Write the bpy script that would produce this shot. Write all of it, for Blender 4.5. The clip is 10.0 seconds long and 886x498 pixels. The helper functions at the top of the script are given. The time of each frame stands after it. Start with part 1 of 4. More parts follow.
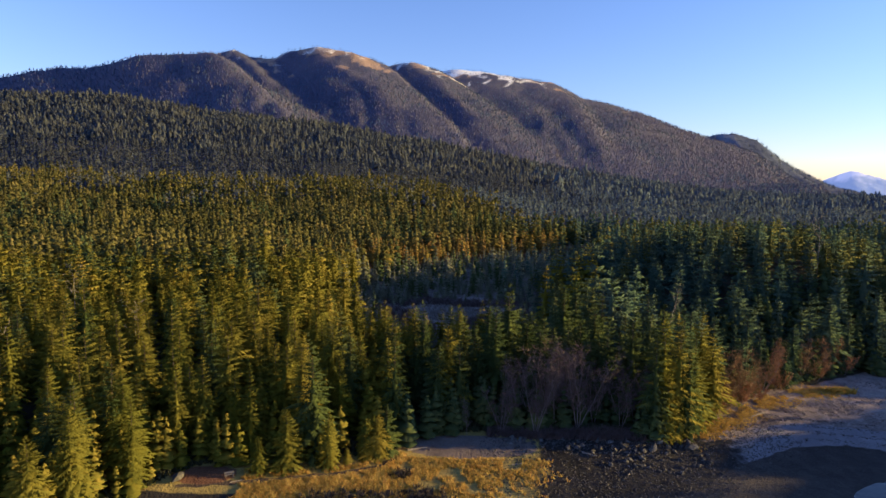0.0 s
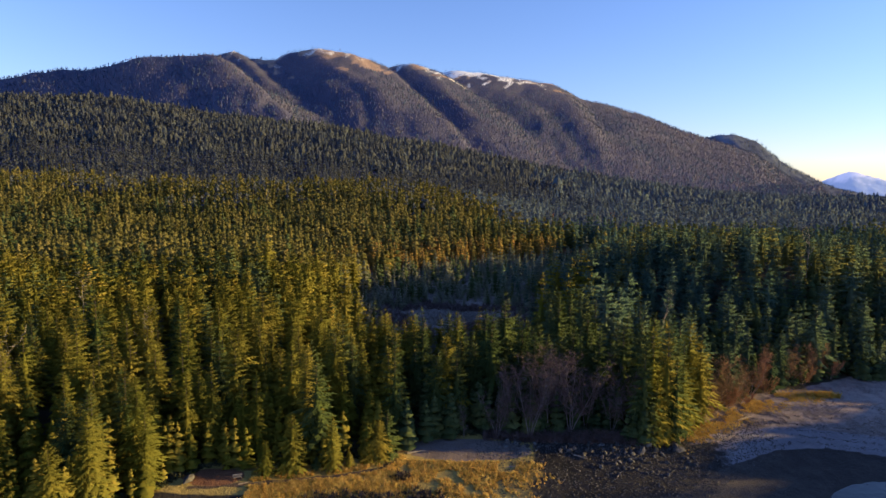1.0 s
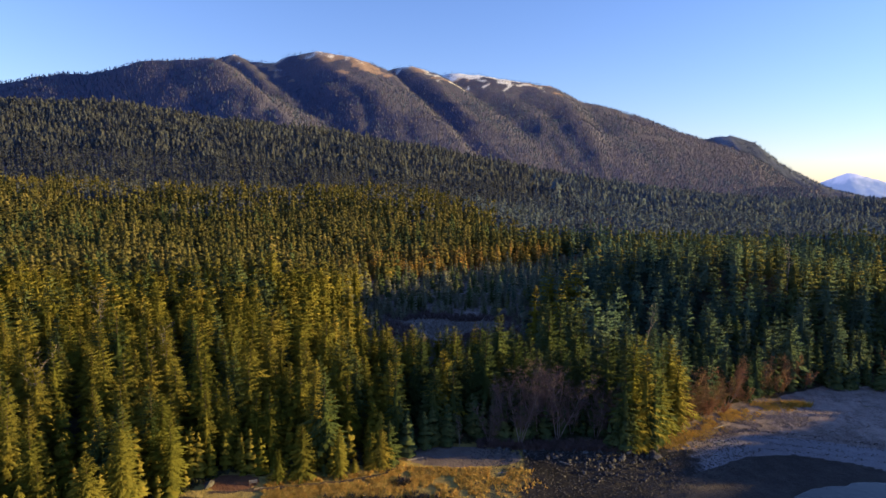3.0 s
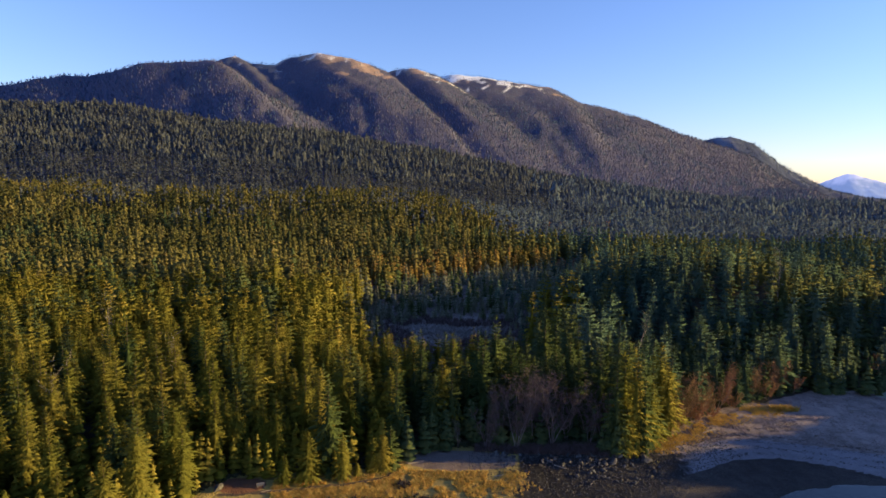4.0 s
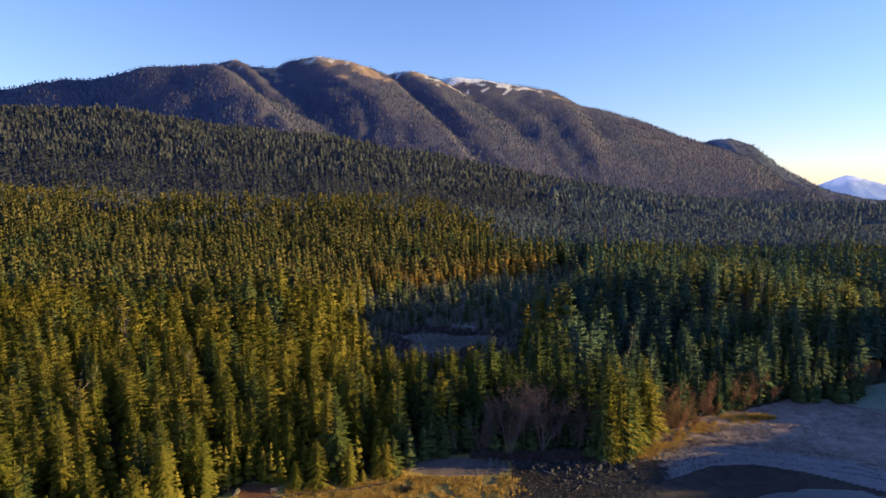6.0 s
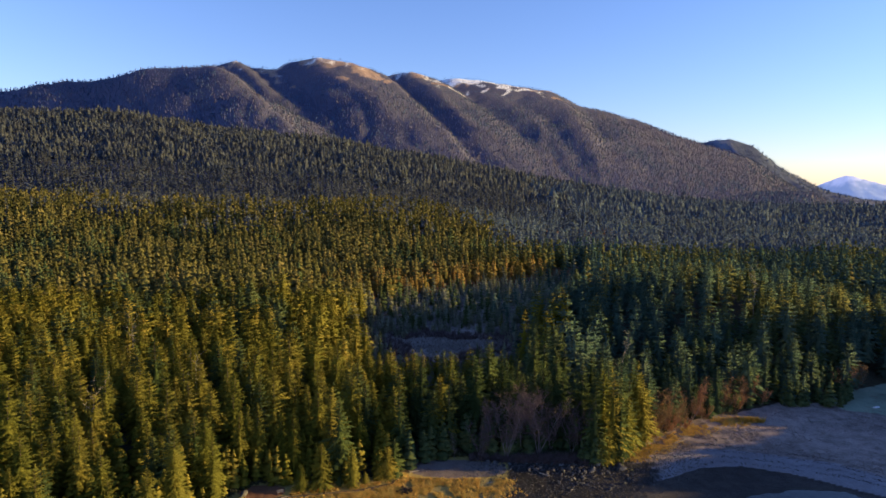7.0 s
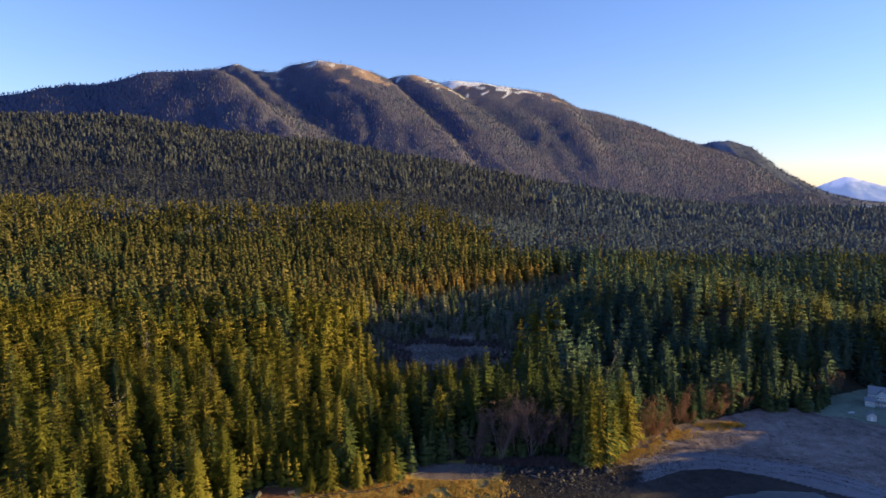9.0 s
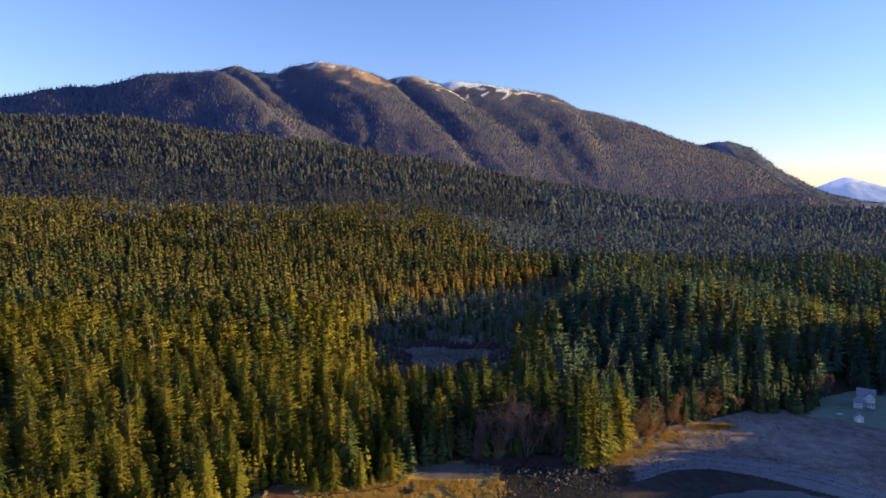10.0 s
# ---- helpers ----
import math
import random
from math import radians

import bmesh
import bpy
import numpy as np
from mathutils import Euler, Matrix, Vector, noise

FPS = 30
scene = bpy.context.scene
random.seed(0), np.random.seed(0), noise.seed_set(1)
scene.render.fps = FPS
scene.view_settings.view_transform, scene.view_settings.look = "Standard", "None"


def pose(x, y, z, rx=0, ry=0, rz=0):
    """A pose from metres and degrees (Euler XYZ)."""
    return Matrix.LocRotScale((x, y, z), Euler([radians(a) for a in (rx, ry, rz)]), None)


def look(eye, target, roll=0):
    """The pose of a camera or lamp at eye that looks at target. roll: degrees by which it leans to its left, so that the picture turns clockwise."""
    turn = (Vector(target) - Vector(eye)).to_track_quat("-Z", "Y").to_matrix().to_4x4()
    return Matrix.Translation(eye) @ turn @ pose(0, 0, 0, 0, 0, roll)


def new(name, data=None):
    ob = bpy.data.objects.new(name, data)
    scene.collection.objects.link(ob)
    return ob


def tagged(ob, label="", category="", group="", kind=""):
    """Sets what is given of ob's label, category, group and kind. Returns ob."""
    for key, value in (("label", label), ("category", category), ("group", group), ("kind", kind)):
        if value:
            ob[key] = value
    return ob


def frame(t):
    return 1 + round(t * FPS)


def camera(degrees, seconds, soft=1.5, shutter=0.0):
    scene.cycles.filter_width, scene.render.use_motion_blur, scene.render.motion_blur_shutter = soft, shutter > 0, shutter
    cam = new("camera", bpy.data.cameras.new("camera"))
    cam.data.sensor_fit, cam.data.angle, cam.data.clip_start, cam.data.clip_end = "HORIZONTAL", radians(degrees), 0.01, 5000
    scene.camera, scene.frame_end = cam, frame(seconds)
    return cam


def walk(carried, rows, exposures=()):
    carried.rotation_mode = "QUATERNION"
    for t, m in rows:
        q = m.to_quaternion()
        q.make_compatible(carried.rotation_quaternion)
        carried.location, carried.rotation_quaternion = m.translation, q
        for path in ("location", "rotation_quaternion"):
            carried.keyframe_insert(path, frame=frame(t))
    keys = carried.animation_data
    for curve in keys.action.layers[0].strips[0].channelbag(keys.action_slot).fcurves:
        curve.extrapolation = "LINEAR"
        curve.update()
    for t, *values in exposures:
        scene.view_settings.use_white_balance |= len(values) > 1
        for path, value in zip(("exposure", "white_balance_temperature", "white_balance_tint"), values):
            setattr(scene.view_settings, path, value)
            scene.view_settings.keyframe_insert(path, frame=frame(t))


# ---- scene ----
cam = camera(72.0, 10.0, soft=1.6)
# seconds, x, y, z, yaw, pitch, roll
PATH = [
    (0.0, -0.18, -1.13, 52.97, 0.62, -5.97, 0.57),
    (0.5, 0.06, -3.73, 54.38, 0.61, -5.95, 0.55),
    (1.0, 0.27, -6.36, 55.83, 0.61, -5.92, 0.53),
    (1.5, 0.47, -9.02, 57.34, 0.60, -5.89, 0.51),
    (2.0, 0.66, -11.70, 58.89, 0.60, -5.87, 0.49),
    (2.5, 0.84, -14.40, 60.47, 0.60, -5.85, 0.47),
    (4.0, 1.31, -22.64, 65.35, 0.60, -5.77, 0.42),
    (4.5, 1.46, -25.43, 67.00, 0.60, -5.75, 0.40),
    (5.0, 1.60, -28.24, 68.66, 0.60, -5.73, 0.38),
    (5.5, 1.74, -31.08, 70.32, 0.60, -5.70, 0.36),
    (7.0, 2.16, -39.69, 75.20, 0.62, -5.65, 0.30),
    (7.5, 2.30, -42.59, 76.78, 0.63, -5.63, 0.29),
    (8.0, 2.45, -45.52, 78.33, 0.63, -5.61, 0.27),
    (8.5, 2.61, -48.45, 79.84, 0.64, -5.60, 0.25),
    (9.0, 2.78, -51.41, 81.30, 0.65, -5.58, 0.23),
    (9.5, 2.96, -54.38, 82.71, 0.66, -5.56, 0.21),
    (10.0, 3.14, -57.36, 84.05, 0.67, -5.55, 0.19),
]
walk(cam, [(t, pose(x, y, z, 90 + pitch, 0, yaw) @ pose(0, 0, 0, 0, 0, roll)) for t, x, y, z, yaw, pitch, roll in PATH],
     [(0.0, 1.53, 5030, 38), (10.0, 1.53, 5030, 38)])

# ---- light ----
SUN_ELEVATION, SUN_AZIMUTH = 8.8, 88.0  # degrees; azimuth clockwise from +y
world = bpy.data.worlds.new("world")
scene.world = world
world.use_nodes = True
sky = world.node_tree.nodes.new("ShaderNodeTexSky")
sky.sky_type = "NISHITA"
sky.sun_disc = False
sky.sun_elevation, sky.sun_rotation = radians(SUN_ELEVATION), radians(SUN_AZIMUTH)
sky.air_density, sky.dust_density, sky.ozone_density, sky.altitude = 1.12, 0.0, 2.2, 0
background = world.node_tree.nodes["Background"]
background.inputs["Strength"].default_value = 0.075
world.node_tree.links.new(sky.outputs[0], background.inputs["Color"])

sun_data = bpy.data.lights.new("sun", "SUN")
sun_data.energy, sun_data.angle, sun_data.color = 5.0, radians(0.6), (1.0, 0.68, 0.12)
sun = new("sun", sun_data)
az, el = radians(SUN_AZIMUTH), radians(SUN_ELEVATION)
SUN_DIR = Vector((math.sin(az) * math.cos(el), math.cos(az) * math.cos(el), math.sin(el)))
sun.matrix_world = look(SUN_DIR * 300, (0, 0, 0))


# ---- materials ----
def material(name, colours, scale=1.0, rough=0.85, bump=0.3, fine=6.0, vary="none", vary_amount=0.5, translucent=0.0, metal=0.0, coords="Object", shine=0.25):
    """A procedural material: two scales of noise between the colours, relief, and a tone per object, tree or island."""
    m = bpy.data.materials.new(name)
    m.use_nodes = True
    n, l = m.node_tree.nodes, m.node_tree.links
    b = n["Principled BSDF"]
    tc = n.new("ShaderNodeTexCoord")
    big, small = n.new("ShaderNodeTexNoise"), n.new("ShaderNodeTexNoise")
    big.inputs["Scale"].default_value, small.inputs["Scale"].default_value = scale, scale * fine
    big.inputs["Detail"].default_value, small.inputs["Detail"].default_value = 5, 4
    for t in (big, small):
        l.new(tc.outputs[coords], t.inputs["Vector"])
    mix = n.new("ShaderNodeMath")
    mix.operation = "MULTIPLY_ADD"
    mix.inputs[1].default_value, mix.inputs[2].default_value = 0.5, 0.0
    l.new(small.outputs["Fac"], mix.inputs[0])
    add = n.new("ShaderNodeMath")
    add.operation = "MULTIPLY_ADD"
    add.inputs[1].default_value = 0.5
    l.new(big.outputs["Fac"], add.inputs[0])
    l.new(mix.outputs[0], add.inputs[2])
    ramp = n.new("ShaderNodeValToRGB")
    while len(ramp.color_ramp.elements) < len(colours):
        ramp.color_ramp.elements.new(0.5)
    for i, c in enumerate(colours):
        e = ramp.color_ramp.elements[i]
        e.position = 0.32 + 0.36 * i / max(1, len(colours) - 1)
        e.color = (*c, 1)
    l.new(add.outputs[0], ramp.inputs["Fac"])
    colour = ramp.outputs["Color"]
    if vary != "none":
        if vary == "object":
            src = n.new("ShaderNodeObjectInfo").outputs["Random"]
        elif vary == "tone":
            at = n.new("ShaderNodeAttribute")
            at.attribute_name = "tone"
            src = at.outputs["Fac"]
        else:
            src = n.new("ShaderNodeNewGeometry").outputs["Random Per Island"]
        mr = n.new("ShaderNodeMapRange")
        mr.inputs["To Min"].default_value, mr.inputs["To Max"].default_value = 1 - vary_amount, 1 + vary_amount
        l.new(src, mr.inputs["Value"])
        hsv = n.new("ShaderNodeHueSaturation")
        l.new(mr.outputs[0], hsv.inputs["Value"])
        hue = n.new("ShaderNodeMapRange")
        hue.inputs["To Min"].default_value, hue.inputs["To Max"].default_value = 0.515, 0.48
        l.new(src, hue.inputs["Value"])
        l.new(hue.outputs[0], hsv.inputs["Hue"])
        l.new(colour, hsv.inputs["Color"])
        colour = hsv.outputs["Color"]
    l.new(colour, b.inputs["Base Color"])
    b.inputs["Roughness"].default_value = rough
    b.inputs["Metallic"].default_value = metal
    b.inputs["Specular IOR Level"].default_value = shine
    if bump:
        bp = n.new("ShaderNodeBump")
        bp.inputs["Strength"].default_value = bump
        bp.inputs["Distance"].default_value = 0.3 / scale / fine
        l.new(small.outputs["Fac"], bp.inputs["Height"])
        l.new(bp.outputs[0], b.inputs["Normal"])
    if shine < 0.05:
        df = n.new("ShaderNodeBsdfDiffuse")
        l.new(colour, df.inputs["Color"])
        b = df
        l.new(b.outputs[0], n["Material Output"].inputs["Surface"])
    if translucent:
        tr, ms = n.new("ShaderNodeBsdfTranslucent"), n.new("ShaderNodeMixShader")
        ms.inputs[0].default_value = translucent
        l.new(colour, tr.inputs["Color"])
        l.new(b.outputs[0], ms.inputs[1])
        l.new(tr.outputs[0], ms.inputs[2])
        l.new(ms.outputs[0], n["Material Output"].inputs["Surface"])
    return m


NEEDLES = ((0.072, 0.080, 0.011), (0.140, 0.132, 0.014), (0.208, 0.174, 0.017))
# mountain needles are blued: haze put into the colour
HAZE_NEEDLES = ((0.086, 0.116, 0.200), (0.102, 0.132, 0.212), (0.126, 0.148, 0.222))
M_NEEDLE = material("conifer_needles", NEEDLES, 0.25, 0.75, 0, 8, "object", 0.22, 0.22, shine=0.03)
M_NEEDLE_STUFF = material("conifer_needles_massed", NEEDLES, 0.05, 0.8, 0, 12, "tone", 0.4, 0.22, shine=0.03)
# crowns' own shade and a little haze put into the distant needles' colour
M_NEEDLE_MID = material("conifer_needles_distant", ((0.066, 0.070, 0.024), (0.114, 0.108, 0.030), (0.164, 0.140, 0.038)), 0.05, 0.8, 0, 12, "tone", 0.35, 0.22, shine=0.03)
M_NEEDLE_HAZE = material("conifer_needles_hazed", HAZE_NEEDLES, 0.01, 0.9, 0, 12, "tone", 0.12, 0.35, shine=0.03)
# purple-blue cast of the woods: again haze put into the colour
M_HAZED_WOOD = material("hazed_mountain_woods", ((0.124, 0.128, 0.208), (0.146, 0.146, 0.220), (0.170, 0.160, 0.230)), 0.01, 0.9, 0, 12, "tone", 0.12, 0.35, shine=0.03)
# hill and far-plain needles paler and bluer, haze put into their colour
M_NEEDLE_HILL = material("conifer_needles_hill_hazed", ((0.074, 0.088, 0.104), (0.093, 0.105, 0.114), (0.115, 0.122, 0.124)), 0.01, 0.9, 0, 12, "tone", 0.18, 0.35, shine=0.03)
M_NEEDLE_HAZE_BLUE = material("haze_blue_needles", ((0.084, 0.112, 0.150), (0.104, 0.132, 0.168), (0.124, 0.148, 0.176)), 0.012, 0.85, 0, 12, "tone", 0.22, 0.4, shine=0.03)
# teal copies for the right-hand woods: blue shade put into the colour
M_NEEDLE_TEAL = material("blue_shade_needles", ((0.036, 0.068, 0.056), (0.060, 0.094, 0.067), (0.096, 0.120, 0.070)), 0.04, 0.85, 0, 12, "tone", 0.35, 0.15, shine=0.03)
M_NEEDLE_TEAL_TREE = material("blue_shade_tree_needles", ((0.034, 0.062, 0.040), (0.058, 0.086, 0.046), (0.096, 0.114, 0.048)), 0.25, 0.8, 0, 8, "object", 0.25, 0.12, shine=0.03)
# dark copies: some trees at random, and the cove's shade put into colour
M_NEEDLE_DARK = material("dark_shade_tree_needles", ((0.032, 0.048, 0.018), (0.058, 0.076, 0.023), (0.100, 0.110, 0.027)), 0.25, 0.8, 0, 8, "object", 0.25, 0.12, shine=0.03)
M_NEEDLE_SHADE = material("dark_shade_needles_massed", ((0.036, 0.056, 0.026), (0.062, 0.084, 0.033), (0.102, 0.114, 0.038)), 0.05, 0.8, 0, 12, "tone", 0.3, 0.12, shine=0.03)
# olive copy mixed in on the rise: sunlight put into the colour
M_NEEDLE_OLIVE = material("olive_lit_needles", ((0.056, 0.070, 0.026), (0.094, 0.104, 0.033), (0.142, 0.136, 0.040)), 0.05, 0.8, 0, 12, "tone", 0.3, 0.15, shine=0.03)
M_NEEDLE_BOG = material("bog_pine_needles", ((0.115, 0.128, 0.085), (0.165, 0.172, 0.108), (0.225, 0.218, 0.140)), 0.05, 0.85, 0, 12, "tone", 0.35, 0.3, shine=0.03)
# gold copy for trees by the strip, low sunlight put into the colour
M_NEEDLE_GOLD = material("golden_lit_foliage", ((0.150, 0.105, 0.026), (0.225, 0.160, 0.034), (0.300, 0.205, 0.050)), 0.05, 0.85, 0, 12, "tone", 0.35, 0.2, shine=0.03)
M_BARK = material("conifer_bark", ((0.035, 0.028, 0.022), (0.065, 0.05, 0.04), (0.10, 0.08, 0.065)), 1.2, 0.9, 0.6)
M_PALE_BARK = material("alder_bark", ((0.12, 0.092, 0.088), (0.19, 0.152, 0.142), (0.26, 0.212, 0.196)), 1.0, 0.85, 0.4)
M_TWIGS = material("bare_twigs", ((0.060, 0.041, 0.040), (0.098, 0.068, 0.064), (0.140, 0.100, 0.092)), 0.6, 0.9, 0)
M_RED_TWIGS = material("red_brown_twigs", ((0.125, 0.072, 0.032), (0.215, 0.122, 0.050), (0.31, 0.185, 0.072)), 0.5, 0.9, 0, 6, "object", 0.25)
M_MEADOW = material("meadow_shrubs", ((0.14, 0.07, 0.035), (0.22, 0.12, 0.055), (0.30, 0.19, 0.09)), 0.1, 0.9, 0, 6, "island", 0.3)
M_SNAG = material("dead_wood", ((0.13, 0.11, 0.10), (0.20, 0.175, 0.155), (0.27, 0.24, 0.21)), 0.8, 0.9, 0.4)
M_STONE = material("beach_stone", ((0.03, 0.03, 0.031), (0.066, 0.064, 0.065), (0.135, 0.128, 0.126)), 0.9, 0.8, 0.6, 6, "object", 0.4)
M_PEBBLE = material("beach_pebbles", ((0.025, 0.023, 0.022), (0.055, 0.052, 0.05), (0.11, 0.102, 0.098)), 0.9, 0.8, 0.4, 6, "island", 0.5)
M_MARSHGRASS = material("flattened_marsh_grass", ((0.12, 0.094, 0.082), (0.20, 0.158, 0.135), (0.29, 0.23, 0.185)), 0.15, 0.9, 0, 8, "island", 0.35)
M_DRYGRASS = material("dry_grass", ((0.29, 0.185, 0.03), (0.48, 0.325, 0.052), (0.62, 0.46, 0.10)), 0.4, 0.9, 0, 6, "island", 0.3, 0.2)
M_BRUSH = material("dark_brush", ((0.025, 0.022, 0.02), (0.05, 0.04, 0.035), (0.08, 0.065, 0.05)), 0.8, 0.9, 0, 6, "island", 0.4)
M_UNDERGROWTH = material("undergrowth_leaves", ((0.02, 0.028, 0.012), (0.04, 0.045, 0.018), (0.07, 0.06, 0.03)), 0.6, 0.85, 0, 6, "island", 0.4)
M_WATER = material("bay_water", ((0.003, 0.004, 0.005), (0.005, 0.006, 0.008)), 0.02, 0.1, 0.2, 40)
M_SIDING = material("blue_grey_siding", ((0.34, 0.42, 0.48), (0.42, 0.52, 0.58)), 0.8, 0.7, 0.2)
M_ROOF = material("grey_shingle_roof", ((0.17, 0.19, 0.22), (0.25, 0.27, 0.30)), 1.5, 0.85, 0.5)
M_TRIM = material("white_trim", ((0.70, 0.70, 0.70), (0.80, 0.80, 0.80)), 2, 0.6, 0.05)
M_GLASS = material("window_glass", ((0.02, 0.025, 0.03), (0.03, 0.035, 0.04)), 1, 0.08, 0)
M_METAL = material("pale_painted_metal", ((0.45, 0.47, 0.50), (0.6, 0.6, 0.62)), 2, 0.4, 0.1)

# the ground: each surface where the land has it, blended through the sheet's zone attributes
ZONES = {
    "forest": ((0.030, 0.026, 0.015), (0.055, 0.045, 0.025)),
    "grass": ((0.20, 0.155, 0.04), (0.35, 0.265, 0.075)),
    "marsh": ((0.094, 0.074, 0.066), (0.320, 0.254, 0.222)),
    "cobble": ((0.012, 0.011, 0.011), (0.036, 0.032, 0.030)),
    "sand": ((0.165, 0.150, 0.158), (0.245, 0.226, 0.236)),
    "mud": ((0.026, 0.022, 0.020), (0.064, 0.054, 0.046)),
    "lawn": ((0.16, 0.20, 0.14), (0.25, 0.285, 0.20)),
    "clearing": ((0.085, 0.07, 0.064), (0.24, 0.195, 0.165)),
    "cove": ((0.110, 0.086, 0.076), (0.20, 0.160, 0.138)),
    "track": ((0.055, 0.04, 0.028), (0.10, 0.072, 0.05)),
    "soil": ((0.11, 0.05, 0.026), (0.18, 0.09, 0.045)),
    # blue cast of the slopes: haze put into the ground colour
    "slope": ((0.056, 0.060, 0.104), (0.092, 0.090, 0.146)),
    "rock": ((0.16, 0.115, 0.10), (0.34, 0.25, 0.21)),
    "snow": ((0.70, 0.71, 0.74), (0.85, 0.86, 0.88)),
}


def ground_material():
    m = bpy.data.materials.new("ground_surface")
    m.use_nodes = True
    n, l = m.node_tree.nodes, m.node_tree.links
    b = n["Principled BSDF"]
    tc = n.new("ShaderNodeTexCoord")
    noises = []
    for s, d in ((0.03, 6), (0.35, 6), (2.5, 4)):
        t = n.new("ShaderNodeTexNoise")
        t.inputs["Scale"].default_value, t.inputs["Detail"].default_value = s, d
        l.new(tc.outputs["Object"], t.inputs["Vector"])
        noises.append(t)
    av = n.new("ShaderNodeMath")
    av.operation = "ADD"
    l.new(noises[0].outputs["Fac"], av.inputs[0])
    l.new(noises[1].outputs["Fac"], av.inputs[1])
    av2 = n.new("ShaderNodeMath")
    av2.operation = "ADD"
    l.new(av.outputs[0], av2.inputs[0])
    l.new(noises[2].outputs["Fac"], av2.inputs[1])
    fac = n.new("ShaderNodeMapRange")
    fac.inputs["From Min"].default_value, fac.inputs["From Max"].default_value = 1.2, 1.8
    l.new(av2.outputs[0], fac.inputs["Value"])
    last = None
    for name, (dark, light) in ZONES.items():
        mx = n.new("ShaderNodeMix")
        mx.data_type = "RGBA"
        mx.inputs[6].default_value, mx.inputs[7].default_value = (*dark, 1), (*light, 1)
        l.new(fac.outputs[0], mx.inputs[0])
        if last is None:
            last = mx.outputs[2]
            continue
        at = n.new("ShaderNodeAttribute")
        at.attribute_name = name
        # ragged border
        ed = n.new("ShaderNodeMath")
        ed.operation = "MULTIPLY_ADD"
        ed.inputs[1].default_value = 0.9
        l.new(noises[1].outputs["Fac"], ed.inputs[0])
        l.new(at.outputs["Fac"], ed.inputs[2])
        sh = n.new("ShaderNodeMapRange")
        sh.inputs["From Min"].default_value, sh.inputs["From Max"].default_value = 0.82, 1.08
        l.new(ed.outputs[0], sh.inputs["Value"])
        bl = n.new("ShaderNodeMix")
        bl.data_type = "RGBA"
        l.new(sh.outputs[0], bl.inputs[0])
        l.new(last, bl.inputs[6])
        l.new(mx.outputs[2], bl.inputs[7])
        last = bl.outputs[2]
    l.new(last, b.inputs["Base Color"])
    wet = n.new("ShaderNodeAttribute")
    wet.attribute_name = "mud"
    rr = n.new("ShaderNodeMapRange")
    rr.inputs["To Min"].default_value, rr.inputs["To Max"].default_value = 0.92, 0.8
    l.new(wet.outputs["Fac"], rr.inputs["Value"])
    l.new(rr.outputs[0], b.inputs["Roughness"])
    b.inputs["Specular IOR Level"].default_value = 0.15
    bp = n.new("ShaderNodeBump")
    bp.inputs["Strength"].default_value, bp.inputs["Distance"].default_value = 0.8, 0.35
    l.new(av2.outputs[0], bp.inputs["Height"])
    l.new(bp.outputs[0], b.inputs["Normal"])
    return m


M_GROUND = ground_material()



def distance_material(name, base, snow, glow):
    """A far mountain with snow on it, haze put into its blue base and glow."""
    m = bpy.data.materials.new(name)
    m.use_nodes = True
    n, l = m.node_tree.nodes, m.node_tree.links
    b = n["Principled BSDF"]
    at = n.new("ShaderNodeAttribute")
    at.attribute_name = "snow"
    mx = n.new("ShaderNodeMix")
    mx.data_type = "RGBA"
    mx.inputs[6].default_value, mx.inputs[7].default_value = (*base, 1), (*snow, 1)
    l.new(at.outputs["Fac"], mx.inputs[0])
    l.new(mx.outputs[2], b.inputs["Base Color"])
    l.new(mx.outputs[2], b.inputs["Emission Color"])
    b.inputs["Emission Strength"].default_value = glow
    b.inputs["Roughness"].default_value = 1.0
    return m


# blue bases, and a glow on the farthest, stand in for haze
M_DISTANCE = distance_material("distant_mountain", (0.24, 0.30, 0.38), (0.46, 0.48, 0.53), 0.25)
M_SIDE = distance_material("hazed_mountain_slope", (0.014, 0.034, 0.105), (0.55, 0.56, 0.6), 0.0)

# ---- mesh helpers ----
rng = np.random.default_rng(7)


def mesh_of(name, verts, faces, mat, attrs=None, smooth=False, normals=None):
    """A mesh from arrays: vertices (n, 3) and faces (m, 3 or 4)."""
    verts, faces = np.asarray(verts, dtype=np.float32), np.asarray(faces, dtype=np.int32)
    me = bpy.data.meshes.new(name)
    k = faces.shape[1]
    me.vertices.add(len(verts))
    me.vertices.foreach_set("co", verts.ravel())
    me.loops.add(faces.size)
    me.loops.foreach_set("vertex_index", faces.ravel())
    me.polygons.add(len(faces))
    me.polygons.foreach_set("loop_start", np.arange(0, faces.size, k, dtype=np.int32))
    me.polygons.foreach_set("use_smooth", np.full(len(faces), smooth))
    me.materials.append(mat)
    for key, values in (attrs or {}).items():
        a = me.attributes.new(key, "FLOAT", "POINT")
        a.data.foreach_set("value", np.asarray(values, dtype=np.float32))
    me.update(calc_edges=True)
    if normals is not None:
        me.normals_split_custom_set_from_vertices(np.asarray(normals, dtype=np.float32))
    return me


def part(name, me, parent, label=""):
    """Links a mesh as one object under a thing or a part."""
    ob = new(name, me)
    ob.parent = parent
    return tagged(ob, label)


def bm_mesh(name, bm, mat):
    me = bpy.data.meshes.new(name)
    bm.to_mesh(me)
    bm.free()
    me.materials.append(mat)
    return me


